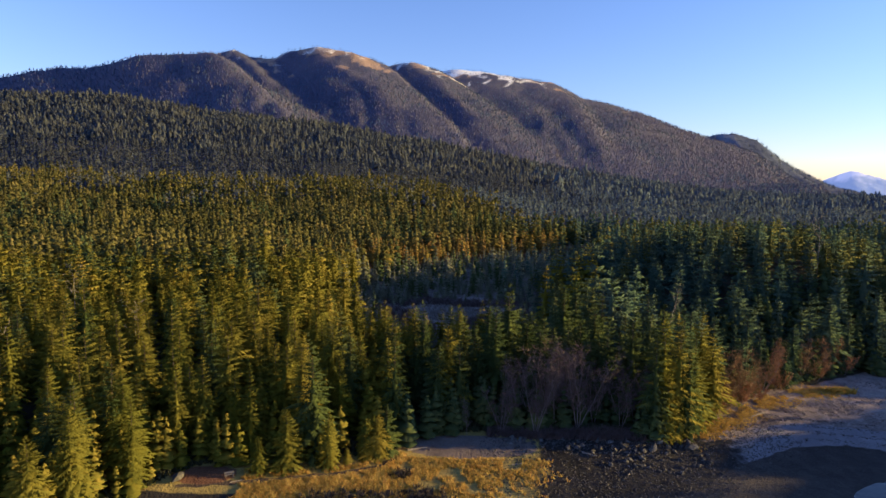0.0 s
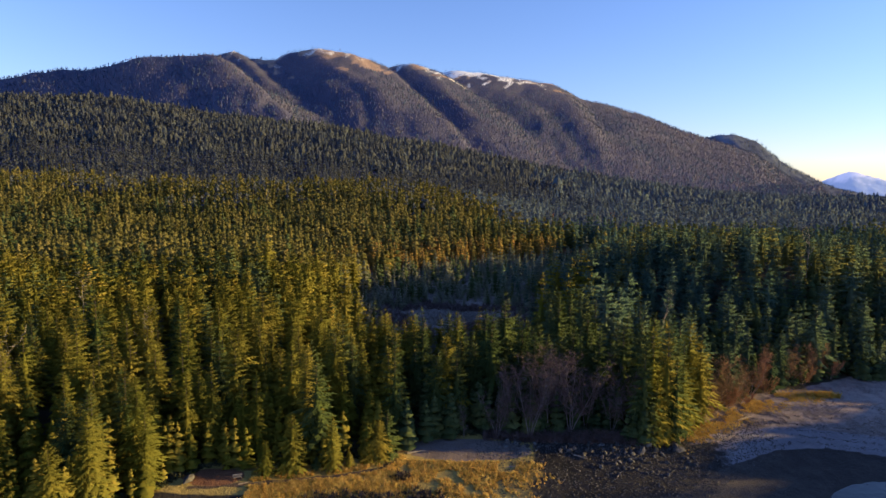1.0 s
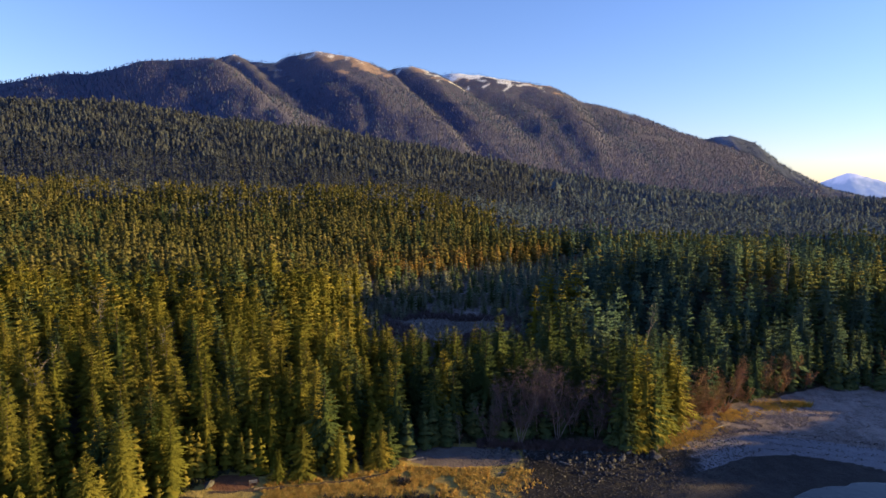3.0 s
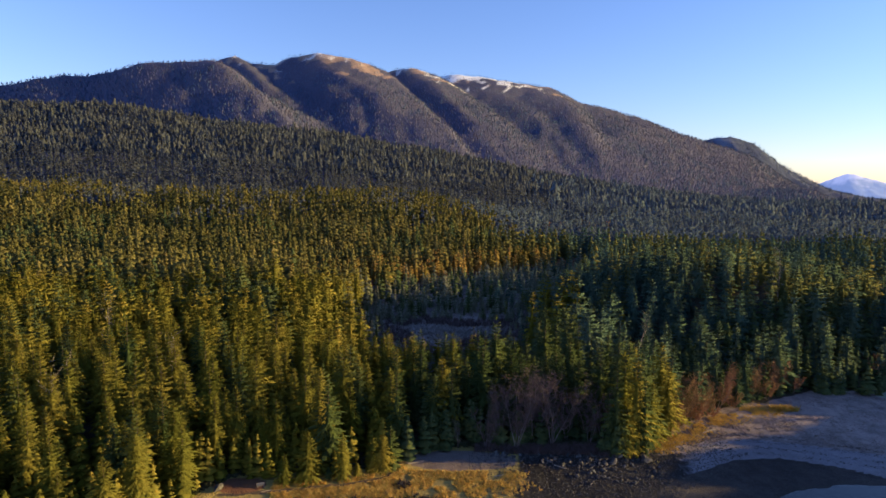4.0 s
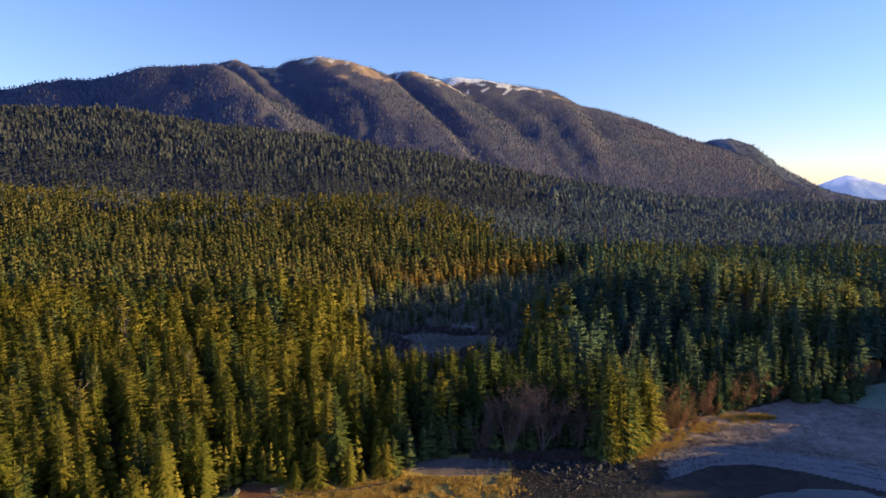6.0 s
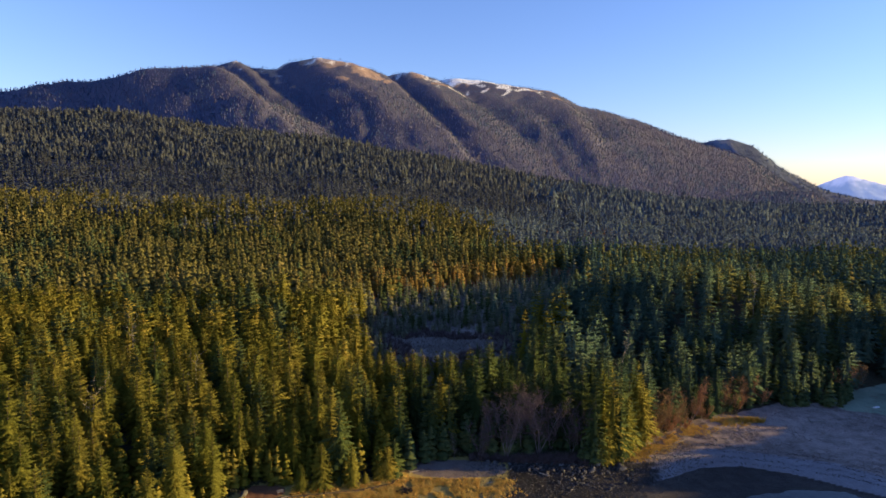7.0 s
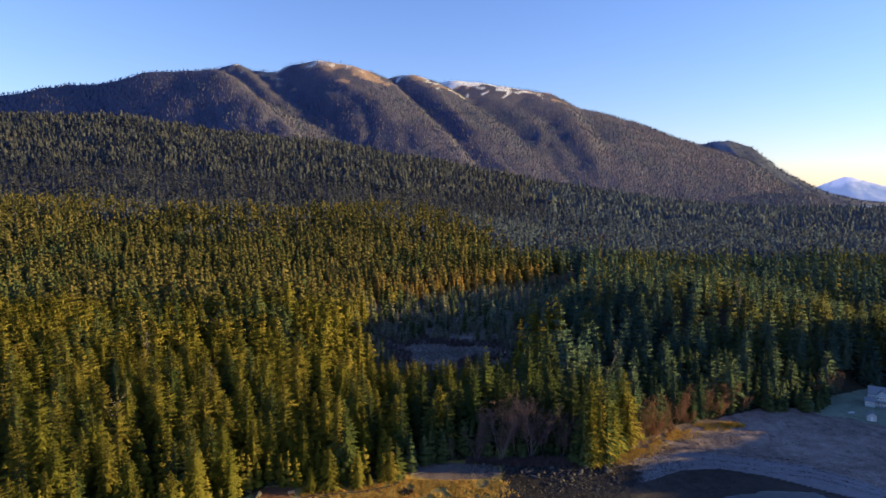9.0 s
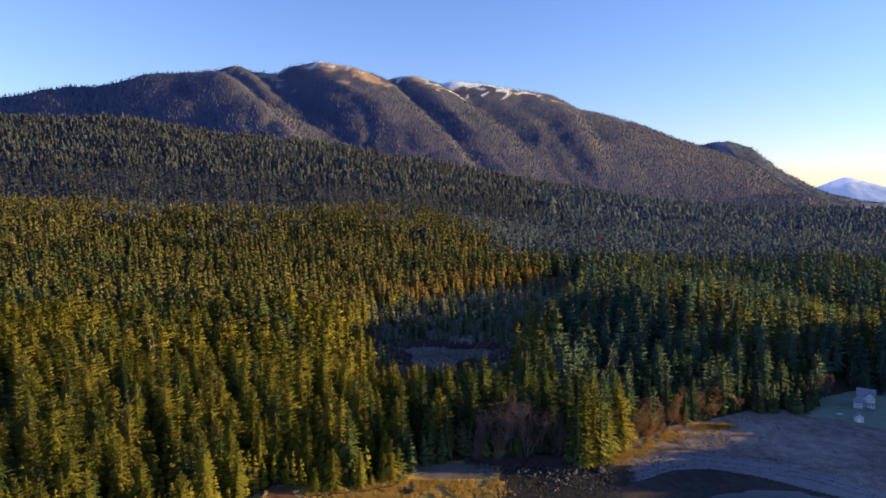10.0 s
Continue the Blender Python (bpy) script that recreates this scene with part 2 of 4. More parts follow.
def box(bm, cx, cy, cz, sx, sy, sz, rot=0.0):
    m = Matrix.Translation((cx, cy, cz)) @ Matrix.Rotation(rot, 4, "Z") @ Matrix.Diagonal((sx, sy, sz, 1))
    bmesh.ops.create_cube(bm, size=1, matrix=m)


def lattice(ix, iy, seed):
    h = (ix.astype(np.int64) * 374761393 + iy.astype(np.int64) * 668265263 + seed * 974711) & 0x7FFFFFFF
    h = ((h ^ (h >> 13)) * 1274126177) & 0x7FFFFFFF
    return ((h ^ (h >> 16)) & 0xFFFF) / 65535.0


def value_noise(x, y, seed=0):
    ix, iy = np.floor(x), np.floor(y)
    fx, fy = x - ix, y - iy
    fx, fy = fx * fx * (3 - 2 * fx), fy * fy * (3 - 2 * fy)
    a, b = lattice(ix, iy, seed), lattice(ix + 1, iy, seed)
    c, d = lattice(ix, iy + 1, seed), lattice(ix + 1, iy + 1, seed)
    return (a * (1 - fx) + b * fx) * (1 - fy) + (c * (1 - fx) + d * fx) * fy


def fbm(x, y, seed=0, octaves=4):
    """Noise about 0, from -1 to 1."""
    total, amp, norm = 0, 1.0, 0
    for o in range(octaves):
        total = total + amp * value_noise(x * 2 ** o, y * 2 ** o, seed + o)
        norm += amp
        amp *= 0.5
    return 2 * total / norm - 1


def step(a, b, v):
    s = np.clip((v - a) / (b - a), 0, 1)
    return s * s * (3 - 2 * s)


# ---- the land ----
# forest edge and water's edge: y along x
EDGE_X = (-400, -140, -100, -70, -56, -50, -46, -37, -20, -11, -8, -2, 12, 29, 37, 44, 53, 65, 75, 88, 96, 105, 116, 127, 137, 141, 148, 160, 176, 200, 400)
EDGE_Y = (-40, 36, 56, 75, 87, 94, 101, 104, 105, 108, 113, 118, 118, 115, 114, 115, 124, 133, 142, 150, 151, 156, 162, 161, 162, 168, 172, 176, 184, 180, 120)
# the golden wet strip through the woods, and the stunted bog woods on its near side
STRIP_X, STRIP_Y = (-120, -72, -40, 17, 75, 131, 200), (352, 364, 378, 418, 461, 499, 540)
WATER_X = (-400, -140, -70, -40, 10, 42, 53, 66, 72, 82, 94, 106, 125, 150, 235, 400)
WATER_Y = (-80, 10, 50, 74, 82, 87, 90, 95, 97.5, 100.5, 101.5, 97.5, 80, 22, 14, 4)
MUD_X, MUD_Y = (20, 42, 53, 69, 82, 94, 106, 125, 300), (92, 98, 108, 117.5, 119.5, 115.5, 107.5, 93, 20)
# ridges: range, start of the slope, crest heights along x / y
RIDGES = {
    "front": (1450, 660, 1.2, (-3, -0.916, -0.732, -0.548, -0.365, -0.181, 0.002, 0.186, 0.37, 0.553, 3), (262, 262, 256, 241, 208, 175, 127, 80, 40, 16, 0)),
    "shoulder": (2250, 1350, 1.0, (-3, -0.915, -0.73, -0.683, -0.591, -0.526, -0.462, -0.389, -0.362, -0.335, -0.272, -0.218, -0.145, -0.034, 0.1), (330, 398, 418, 446, 462, 493, 514, 519, 498, 429, 349, 300, 241, 161, 60)),
    "dome": (3000, 1500, 1.15, (-1.2, -0.453, -0.384, -0.352, -0.325, -0.285, -0.262, -0.216, -0.162, -0.105, -0.085, -0.062, -0.026, 0.048, 0.2), (350, 631, 672, 699, 665, 661, 693, 705, 685, 623, 520, 413, 320, 213, 60)),
    "second": (3200, 1600, 1.15, (-0.5, -0.217, -0.144, -0.103, -0.063, -0.026, 0.001, 0.047, 0.092, 0.139, 0.185, 0.4), (200, 476, 578, 655, 681, 648, 604, 506, 441, 328, 228, 60)),
    "long": (3500, 1600, 1.25, (-0.4, -0.099, -0.026, 0.001, 0.046, 0.091, 0.168, 0.21, 0.255, 0.356, 0.421, 0.495, 0.57, 0.608, 0.645, 3), (300, 613, 689, 702, 694, 664, 620, 540, 511, 401, 322, 239, 78, 10, 0, 0)),
}


def land(x, y):
    """Height of the ground."""
    return land_form(x, y)[0]


def land_form(x, y):
    """Height of the ground, and how far it lies on a spur (1) or in a hollow (-1)."""
    x, y = np.asarray(x, float), np.asarray(y, float)
    edge, water = np.interp(x, EDGE_X, EDGE_Y), np.interp(x, WATER_X, WATER_Y)
    s = (y - water) / np.maximum(edge - water, 3)
    z = np.where(s > 0, 2.0 * np.clip(s, 0, 1) ** 0.8, np.maximum(-0.05 * (water - y), -8.0))
    z = z + 0.15 * fbm(x / 5, y / 5, 3) * step(0.02, 0.5, s) + 0.1 * fbm(x / 3.5, y / 2.5, 4, 3) * step(-0.2, 0.0, s) * step(0.5, 0.2, s) + 1.2 * fbm(x / 40, y / 40, 5) * step(edge + 5, edge + 60, y)
    z = z - 0.4 * step(0.6, -0.6, y - np.interp(x, MUD_X, MUD_Y)) * step(62, 74, x)
    z = z + 1.5 * np.exp(-(((x - 36) / 12) ** 2 + ((y - 119) / 7) ** 2))
    z = z + 23 * np.exp(-(((x - 130) / 62) ** 2 + ((y - 252) / 74) ** 2)) * step(edge + 2, edge + 36, y)
    # unseen bank right of view, raised to shade sand, marsh and house
    z = z + np.interp(y, (60, 80, 128, 137, 200, 250), (0, 26, 26, 19.5, 17, 0)) * step(194, 214, x)
    u = x / np.maximum(y, 200)
    apron = np.interp(u, (-0.8, -0.6, -0.1, 0.06, 0.2, 0.5), (50, 44, 40, 24, 5, 0)) * step(360, 780, y)
    height, lie = np.zeros_like(z), np.zeros_like(z)
    for i, (far, near, power, us, hs) in enumerate(RIDGES.values()):
        way = np.clip((y - near) / (far - near), 0, 1)
        slide = 0.0 if i == 0 else 0.2 * (1 - way) * step(0.45, 0.1, u)
        crest = np.interp(u - slide, us, hs)
        rise = way ** power
        fall = 1 - 0.55 * step(far, far + 700, y)
        slant = u + y * 1.6e-4 + 0.05 * fbm(x / 400, y / 400, 40 + i, 2)
        spur = 0.5 - np.abs(fbm(slant * 10, y / 3000, 20 + i, 2))
        spur = spur + 0.55 * (1 - 2 * np.abs(fbm(slant * 38, y / 900, 50 + i, 3)))
        cut = np.clip(5 * rise * (1 - rise), 0, 1)
        h = crest * rise * fall + cut * 0.024 * crest * (spur - 0.5)
        h = np.maximum(h, 0) * step(near - 50, near + 100, y)
        lie = np.where(h > height, spur - 0.35, lie)
        height = np.maximum(height, h)
    rough = fbm(x / 160, y / 160, 60, 4) * np.clip(height, 0, 250) * 0.06 + fbm(x / 55, y / 75, 64, 2) * np.clip(height, 0, 300) * 0.02
    total = z + np.maximum(height, apron) + rough
    arm = step(1715, 1790, y) * step(0.595, 0.635, u)
    return total * (1 - arm) - 4 * arm, lie


def bog(x, y):
    """How far the stunted woods of the bog hold, from 0 to 1."""
    wob = 14 * fbm(x / 30, y / 30, 37, 2)
    left = np.interp(y, (200, 260, 330, 380), (-30, -42, -50, -30))
    right = np.interp(y, (200, 250, 300, 360, 430), (32, 40, 62, 80, 110))
    return step(-10, 8, x - left + wob) * step(12, -10, x - right + wob) * step(203, 216, y) * step(6, -10, y - np.interp(x, STRIP_X, STRIP_Y))


def zones(x, y, z):
    edge, water = np.interp(x, EDGE_X, EDGE_Y), np.interp(x, WATER_X, WATER_Y)
    wob = 2.0 * fbm(x / 7, y / 7, 11)
    out = {}
    open_shore = step(6.0, 3.0, y - edge + 0.5 * wob)
    out["grass"] = open_shore * step(22, 6, x + 4 * wob - 0.4 * (y - 100)) * step(91, 95, y + 1.5 * wob) 
    out["marsh"] = open_shore * step(45, 52, x) 
    out["cobble"] = np.maximum(open_shore * step(6, 22, x + 4 * wob - 0.4 * (y - 100)) * step(56, 48, x), np.maximum(step(96, 93, y + wob) * step(50, 40, x), step(118, 116, y - 0.4 * (x - 50) + wob) * step(62, 54, x) * step(44, 50, x))) * open_shore
    sand_top = np.interp(x, (40, 54, 65, 76, 92, 107, 118, 123, 300), (114, 117, 125, 130, 127, 122, 113, 105, 40))
    out["sand"] = step(1, -1, y - sand_top + 0.4 * wob) * step(44, 72, x + 5 * wob)
    mud_top = np.interp(x, MUD_X, MUD_Y)
    out["mud"] = step(0.6, -0.6, y - mud_top + 0.3 * wob)
    out["lawn"] = step(9.0, 6.0, y - edge + 0.5 * wob) * step(131, 138, x + wob) * step(-2, 2, y + wob - np.interp(x, (130, 144, 150, 155, 180), (160, 157, 151, 148.5, 140)))
    hole = ((x - 0) / 31) ** 2 + ((y - 237) / 25) ** 2
    along = np.abs(y - np.interp(x, STRIP_X, STRIP_Y) + 26 * fbm(x / 38, y / 38, 36, 2)) / 1.2
    cove = step(1.1, 0.8, ((x - 4) / 14) ** 2 + ((y - 114.5) / 5.0) ** 2 + 0.1 * wob)
    out["clearing"] = np.maximum(step(1.3, 0.7, hole + 0.5 * fbm(x / 14, y / 14, 33, 2)), np.maximum(step(20, 10, along) * step(-90, -70, x) * step(150, 120, x), step(1.2, 0.9, ((x - 220) / 60) ** 2 + ((y - 860) / 22) ** 2)))
    out["clearing"] = np.maximum(out["clearing"], 0.6 * bog(x, y))
    out["cove"] = cove
    track_y = np.interp(x, (-48, -40, -30, -20, -13, -10, -8.6), (96.5, 98, 100, 102, 105, 108, 114))
    out["track"] = step(0.95, 0.35, np.abs(y - track_y)) * step(-48, -45, x) * step(-8, -9, x)
    out["soil"] = step(1.2, 0.6, ((x + 43) / 6) ** 2 + ((y - 101) / 3.5) ** 2)
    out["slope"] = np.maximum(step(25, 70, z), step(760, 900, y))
    n = fbm(x / 70, y / 70, 80, 5)
    u = x / np.maximum(y, 200)
    out["rock"] = step(600, 680, z + 190 * n) * step(-0.42, -0.38, u)
    flurry = 150 * fbm(x / 45, y / 60, 85, 4)
    out["snow"] = np.maximum(0.75 * step(560, 650, z + 50 * n + 0.8 * flurry) * step(-0.07, -0.02, u) * step(0.17, 0.11, u), 0.58 * step(605, 720, z + 90 * n + flurry) * step(-0.42, -0.38, u))
    return out


def ground_sheet():
    us = np.concatenate((-np.geomspace(40, 1.1, 34), np.linspace(-1.0, 1.0, 250), np.geomspace(1.1, 40, 34)))
    ys = np.concatenate((np.linspace(-900, 60, 24), np.arange(66, 90, 3.0), np.arange(90, 190, 0.9), np.geomspace(191, 4900, 190)))
    yy, uu = np.meshgrid(ys, us, indexing="ij")
    xx = uu * np.maximum(yy + 60, 120)
    zz = land(xx, yy)
    rows_n, cols_n = yy.shape
    i = np.arange((rows_n - 1) * cols_n).reshape(rows_n - 1, cols_n)[:, :-1].ravel()
    quads = np.stack((i, i + 1, i + cols_n + 1, i + cols_n), 1)
    x, y, z = xx.ravel(), yy.ravel(), zz.ravel()
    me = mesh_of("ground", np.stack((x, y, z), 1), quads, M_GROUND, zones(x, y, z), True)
    tagged(new("ground", me), "shore, forest floor and mountain slopes with dry grass and snow", "ground", kind="structure")


ground_sheet()


FAR_SPOTS = []


def far_mountain(name, label, rng_y, us, hs, mat, depth, snow=1.0):
    """A mountain behind the rest, at the edge of sight."""
    uu = np.linspace(us[0], us[-1], 90)
    vv = np.linspace(0, 1, 26)
    u, v = np.meshgrid(uu, vv, indexing="ij")
    y = rng_y - depth * (1 - v) 
    x = u * rng_y
    z = np.interp(u, us, hs) * v ** 1.1 * (1 + 0.25 * fbm(u * 40, v * 3, 90) * (1 - v)) + 3 * fbm(u * 160, v * 2, 91) + 14 * (0.5 - np.abs(fbm(u * 70, v * 2.5, 93, 3))) * np.clip(6 * v * (1.12 - v), 0, 1)
    n = len(vv)
    i = np.arange((len(uu) - 1) * n).reshape(-1, n)[:, :-1].ravel()
    quads = np.stack((i, i + 1, i + n + 1, i + n), 1)
    co = np.stack((x.ravel(), y.ravel(), z.ravel()), 1)
    sn = snow * step(0.72 if snow < 1 else 0.58, 0.9 if snow < 1 else 0.85, (z / max(hs)).ravel() + 0.35 * fbm(u.ravel() * 120, v.ravel() * 5, 95)) * np.where(snow < 1, step(0.47, 0.44, u.ravel()), 1.0)
    if snow < 1:
        pick = rng.choice(np.flatnonzero((v.ravel() > 0.05) & (z.ravel() > 8)), 4200)
        spots = co[pick] + rng.normal(0, 9, (len(pick), 3)) * (1, 1, 0)
        FAR_SPOTS.append(spots)
    me = mesh_of(name, co, quads, mat, {"snow": sn, "slope": np.ones(len(co))}, True)
    return tagged(new(name, me), label, "mountain", kind="structure")


far_mountain("mountain_side", "forested mountain shoulder with a little snow, blued to show haze", 4350, (0.2, 0.322, 0.403, 0.425, 0.456, 0.493, 0.531, 0.589, 0.617, 0.64), (60, 277, 394, 418, 431, 382, 258, 91, 32, 5), M_SIDE, 700, 0.25)
far_mountain("backdrop", "distant snow-topped mountain across the water, blued and glowing to show haze", 4800, (0.5, 0.553, 0.589, 0.624, 0.646, 0.669, 0.704, 0.771, 0.826, 0.9), (5, 12, 92, 154, 195, 170, 128, 62, 22, 5), M_DISTANCE, 90)

bm = bmesh.new()
bmesh.ops.create_grid(bm, x_segments=2, y_segments=2, size=1, matrix=Matrix.Translation((0, 1960, 0)) @ Matrix.Diagonal((5200, 2920, 1, 1)))
tagged(new("water", bm_mesh("water", bm, M_WATER)), "calm dark bay water at low tide", "water", kind="structure")


# ---- conifers ----
def inner_foliage(verts, faces, r, base, radius, share=0.45, sides=5):
    """The dense middle of a crown: a ragged cone of needles round the stem."""
    levels = (0.02, 0.25, 0.5, 0.7)
    n = len(verts)
    for k in levels:
        turn = r.uniform(0, 6.28)
        for s in range(sides):
            a = turn + 2 * math.pi * s / sides
            rr = share * radius * max(0.74 - k, 0) ** 0.8 * r.uniform(0.7, 1.2)
            verts.append(np.array((rr * math.cos(a), rr * math.sin(a), base + (0.97 - base) * k + r.uniform(-0.02, 0.02))))
    for i in range(len(levels) - 1):
        for s in range(sides):
            a, b = n + i * sides + s, n + i * sides + (s + 1) % sides
            faces += [(a, b, b + sides), (a, b + sides, a + sides)]


def spray_crown(seed, whorls, per, stations, radius=0.155, base=0.1, droop=0.5):
    """The crown of a spruce one unit tall: whorls of spreading branches, each with rows of separate hanging twigs."""
    r = np.random.default_rng(seed)
    verts, faces = [], []
    lean = r.normal(0, 0.012, 2)
    wave = r.uniform(0, 6.28, 3)
    up = np.array((0, 0, 1.0))
    for w in range(whorls):
        h = min(max(base + (0.985 - base) * ((w + r.uniform(-0.4, 0.4)) / (whorls - 1)), base), 0.985)
        k = (h - base) / (1 - base)
        reach = radius * (1 - k) ** 0.78 * min(1, 0.55 + 3 * k) + 0.008
        for b in range(per if k < 0.85 else per - 1):
            a = 2 * math.pi * (b / per) + w * 2.4 + r.uniform(-0.5, 0.5)
            lump = 1 + 0.14 * math.sin(h * 17 + wave[0] + 2 * math.sin(a + wave[1])) + 0.1 * math.sin(h * 41 + wave[2])
            length = reach * r.uniform(0.72, 1.12) * lump
            out = np.array((math.cos(a), math.sin(a), 0.0))
            side = np.array((-math.sin(a), math.cos(a), 0.0))
            lift = -0.12 + 0.75 * k
            fall = droop * (1 - k) * 0.7 + 0.1
            start = np.array((lean[0] * h * h, lean[1] * h * h, h))
            qs = np.linspace(0, 1, stations + 1)
            pts = [start + out * length * q + up * length * (lift * q - fall * q * q + 0.25 * fall * q ** 4) for q in qs]
            for s in range(stations):
                q = (s + 0.5) / stations
                wide = length * (0.27 if stations > 6 else 0.32 if stations > 3 else 0.42) * (1.2 - q) * min(1, 0.35 + 2 * q) + 0.004
                p0, p1 = pts[s], pts[s + 1]
                for sign in (-1, 1):
                    tip = p0 * 0.3 + p1 * 0.7 + sign * side * wide * r.uniform(0.6, 1.25) + out * wide * r.uniform(0.3, 0.9) - up * wide * r.uniform(0.15, 1.0)
                    n = len(verts)
                    verts += [p0 + up * 0.002, p1, tip]
                    faces.append((n, n + 1, n + 2))
            n = len(verts)
            wide = length * 0.10 + 0.002
            verts += [pts[-2] + side * wide, pts[-2] - side * wide, pts[-1] + out * length * 0.2 - up * length * 0.06]
            faces.append((n, n + 1, n + 2))
    inner_foliage(verts, faces, r, base, radius)
    n = len(verts)
    top = np.array((lean[0], lean[1], 1.0))
    for a in (0, 2.1, 4.2):
        verts.append(top * (1, 1, 0.95) + np.array((0.007 * math.cos(a), 0.007 * math.sin(a), 0)))
    verts.append(top)
    faces += [(n, n + 1, n + 3), (n + 1, n + 2, n + 3), (n + 2, n, n + 3)]
    return np.array(verts), np.array(faces)


def bough_normals(verts, faces, seed, lift=0.35, rough=0.3, own=0.0):
    """Normals that lean out of the crown, with a share of each twig's own, and faces wound to suit them."""
    r = np.random.default_rng(seed)
    nn = np.stack((verts[:, 0], verts[:, 1], np.zeros(len(verts))), 1)
    nn /= np.linalg.norm(nn, axis=1)[:, None] + 1e-6
    nn[:, 2] += lift
    a, b, c = (verts[faces[:, i]] for i in range(3))
    flat = np.cross(b - a, c - a)
    flat /= np.linalg.norm(flat, axis=1)[:, None] + 1e-12
    wrong = np.einsum("ij,ij->i", flat, nn[faces].mean(1)) < 0
    faces = np.where(wrong[:, None], faces[:, ::-1], faces)
    flat = np.where(wrong[:, None], -flat, flat)
    if own:
        total = np.zeros_like(nn)
        for k in range(3):
            np.add.at(total, faces[:, k], flat)
        nn = (1 - own) * nn + own * total / (np.linalg.norm(total, axis=1)[:, None] + 1e-9)
    nn += np.repeat(r.normal(0, rough, (len(verts) // 3 + 2, 3)), 3, axis=0)[:len(verts)]
    nn /= np.linalg.norm(nn, axis=1)[:, None] + 1e-9
    return verts, faces, nn


def frond_crown(seed, whorls, per, radius=0.17, base=0.08, core=True):
    """A crown for trees in the middle distance: whorls of separate drooping fronds, each a folded kite."""
    r = np.random.default_rng(seed)
    verts, faces = [], []
    wave = r.uniform(0, 6.28, 2)
    for w in range(whorls):
        k = min(max((w + r.uniform(-0.35, 0.35)) / (whorls - 1), 0.0), 0.97)
        h = base + (0.985 - base) * k
        reach = radius * (1 - k) ** 0.8 * min(1, 0.5 + 3 * k) + 0.010
        count = per if k < 0.75 else max(3, per - 1)
        for b in range(count):
            a = 2 * math.pi * b / count + w * 2.4 + r.uniform(-0.45, 0.45)
            length = reach * r.uniform(0.75, 1.12) * (1 + 0.12 * math.sin(h * 15 + wave[0] + 2 * math.sin(a + wave[1])))
            c, q = math.cos(a), math.sin(a)
            wide = length * r.uniform(0.32, 0.5) + 0.35 / whorls
            drop = length * (0.45 * (1 - k) - 0.35 * k) + r.uniform(-0.2, 0.4) / whorls
            mid, n = 0.55 * length, len(verts)
            verts += [(0, 0, h + 0.5 / whorls), (mid * c - wide * q, mid * q + wide * c, h - 0.6 * drop - 0.2 / whorls), (length * c, length * q, h - drop), (mid * c + wide * q, mid * q - wide * c, h - 0.6 * drop - 0.2 / whorls)]
            faces += [(n, n + 1, n + 2), (n, n + 2, n + 3)]
    if core:
        inner_foliage(verts, faces, r, base, radius, 0.45, 4)
    n = len(verts)
    verts += [(0.01, 0, 0.9), (-0.006, 0.009, 0.9), (-0.006, -0.009, 0.9), (0, 0, 1.0)]
    faces += [(n, n + 1, n + 3), (n + 1, n + 2, n + 3), (n + 2, n, n + 3)]
    return np.array(verts), np.array(faces)


def skirt_crown(seed, tiers, sides, radius=0.18, base=0.12):
    """A crown for trees farther off: ragged skirts of boughs."""
    r = np.random.default_rng(seed)
    verts, faces = [], []
    for t in range(tiers):
        k = t / tiers
        z0 = base + (1 - base) * k
        z1 = base + (1 - base) * min(1, k + 1.7 / tiers)
        rad = radius * (1 - k) ** 0.6 * r.uniform(0.8, 1.2)
        n = len(verts)
        turn = r.uniform(0, 6.28)
        verts.append((r.normal(0, 0.004), r.normal(0, 0.004), z1))
        for s in range(sides):
            a = turn + 2 * math.pi * s / sides
            rr = rad * (r.uniform(0.95, 1.3) if s % 2 else r.uniform(0.45, 0.75))
            zz = z0 + (r.uniform(-0.35, 0.0) if s % 2 else r.uniform(0.1, 0.5)) / tiers
            verts.append((rr * math.cos(a), rr * math.sin(a), max(zz, 0.02)))
        for s in range(sides):
            faces.append((n, n + 1 + s, n + 1 + (s + 1) % sides))
    return np.array(verts), np.array(faces)


def trunk_mesh(name, mat, r0=0.010, r1=0.0008, height=0.92, sides=6, seed=0):
    r = np.random.default_rng(seed)
    verts, faces = [], []
    levels = 6
    for i in range(levels):
        q = i / (levels - 1)
        rr = r0 + (r1 - r0) * q + (0.006 * (1 - q * 6) if q < 0.16 else 0)
        for s in range(sides):
            a = 2 * math.pi * s / sides
            verts.append((rr * math.cos(a), rr * math.sin(a), height * q - (0.03 if i == 0 else 0)))
    for i in range(levels - 1):
        for s in range(sides):
            a, b = i * sides + s, i * sides + (s + 1) % sides
            faces.append((a, b, b + sides, a + sides))
    return mesh_of(name, verts, faces, mat, None, True)


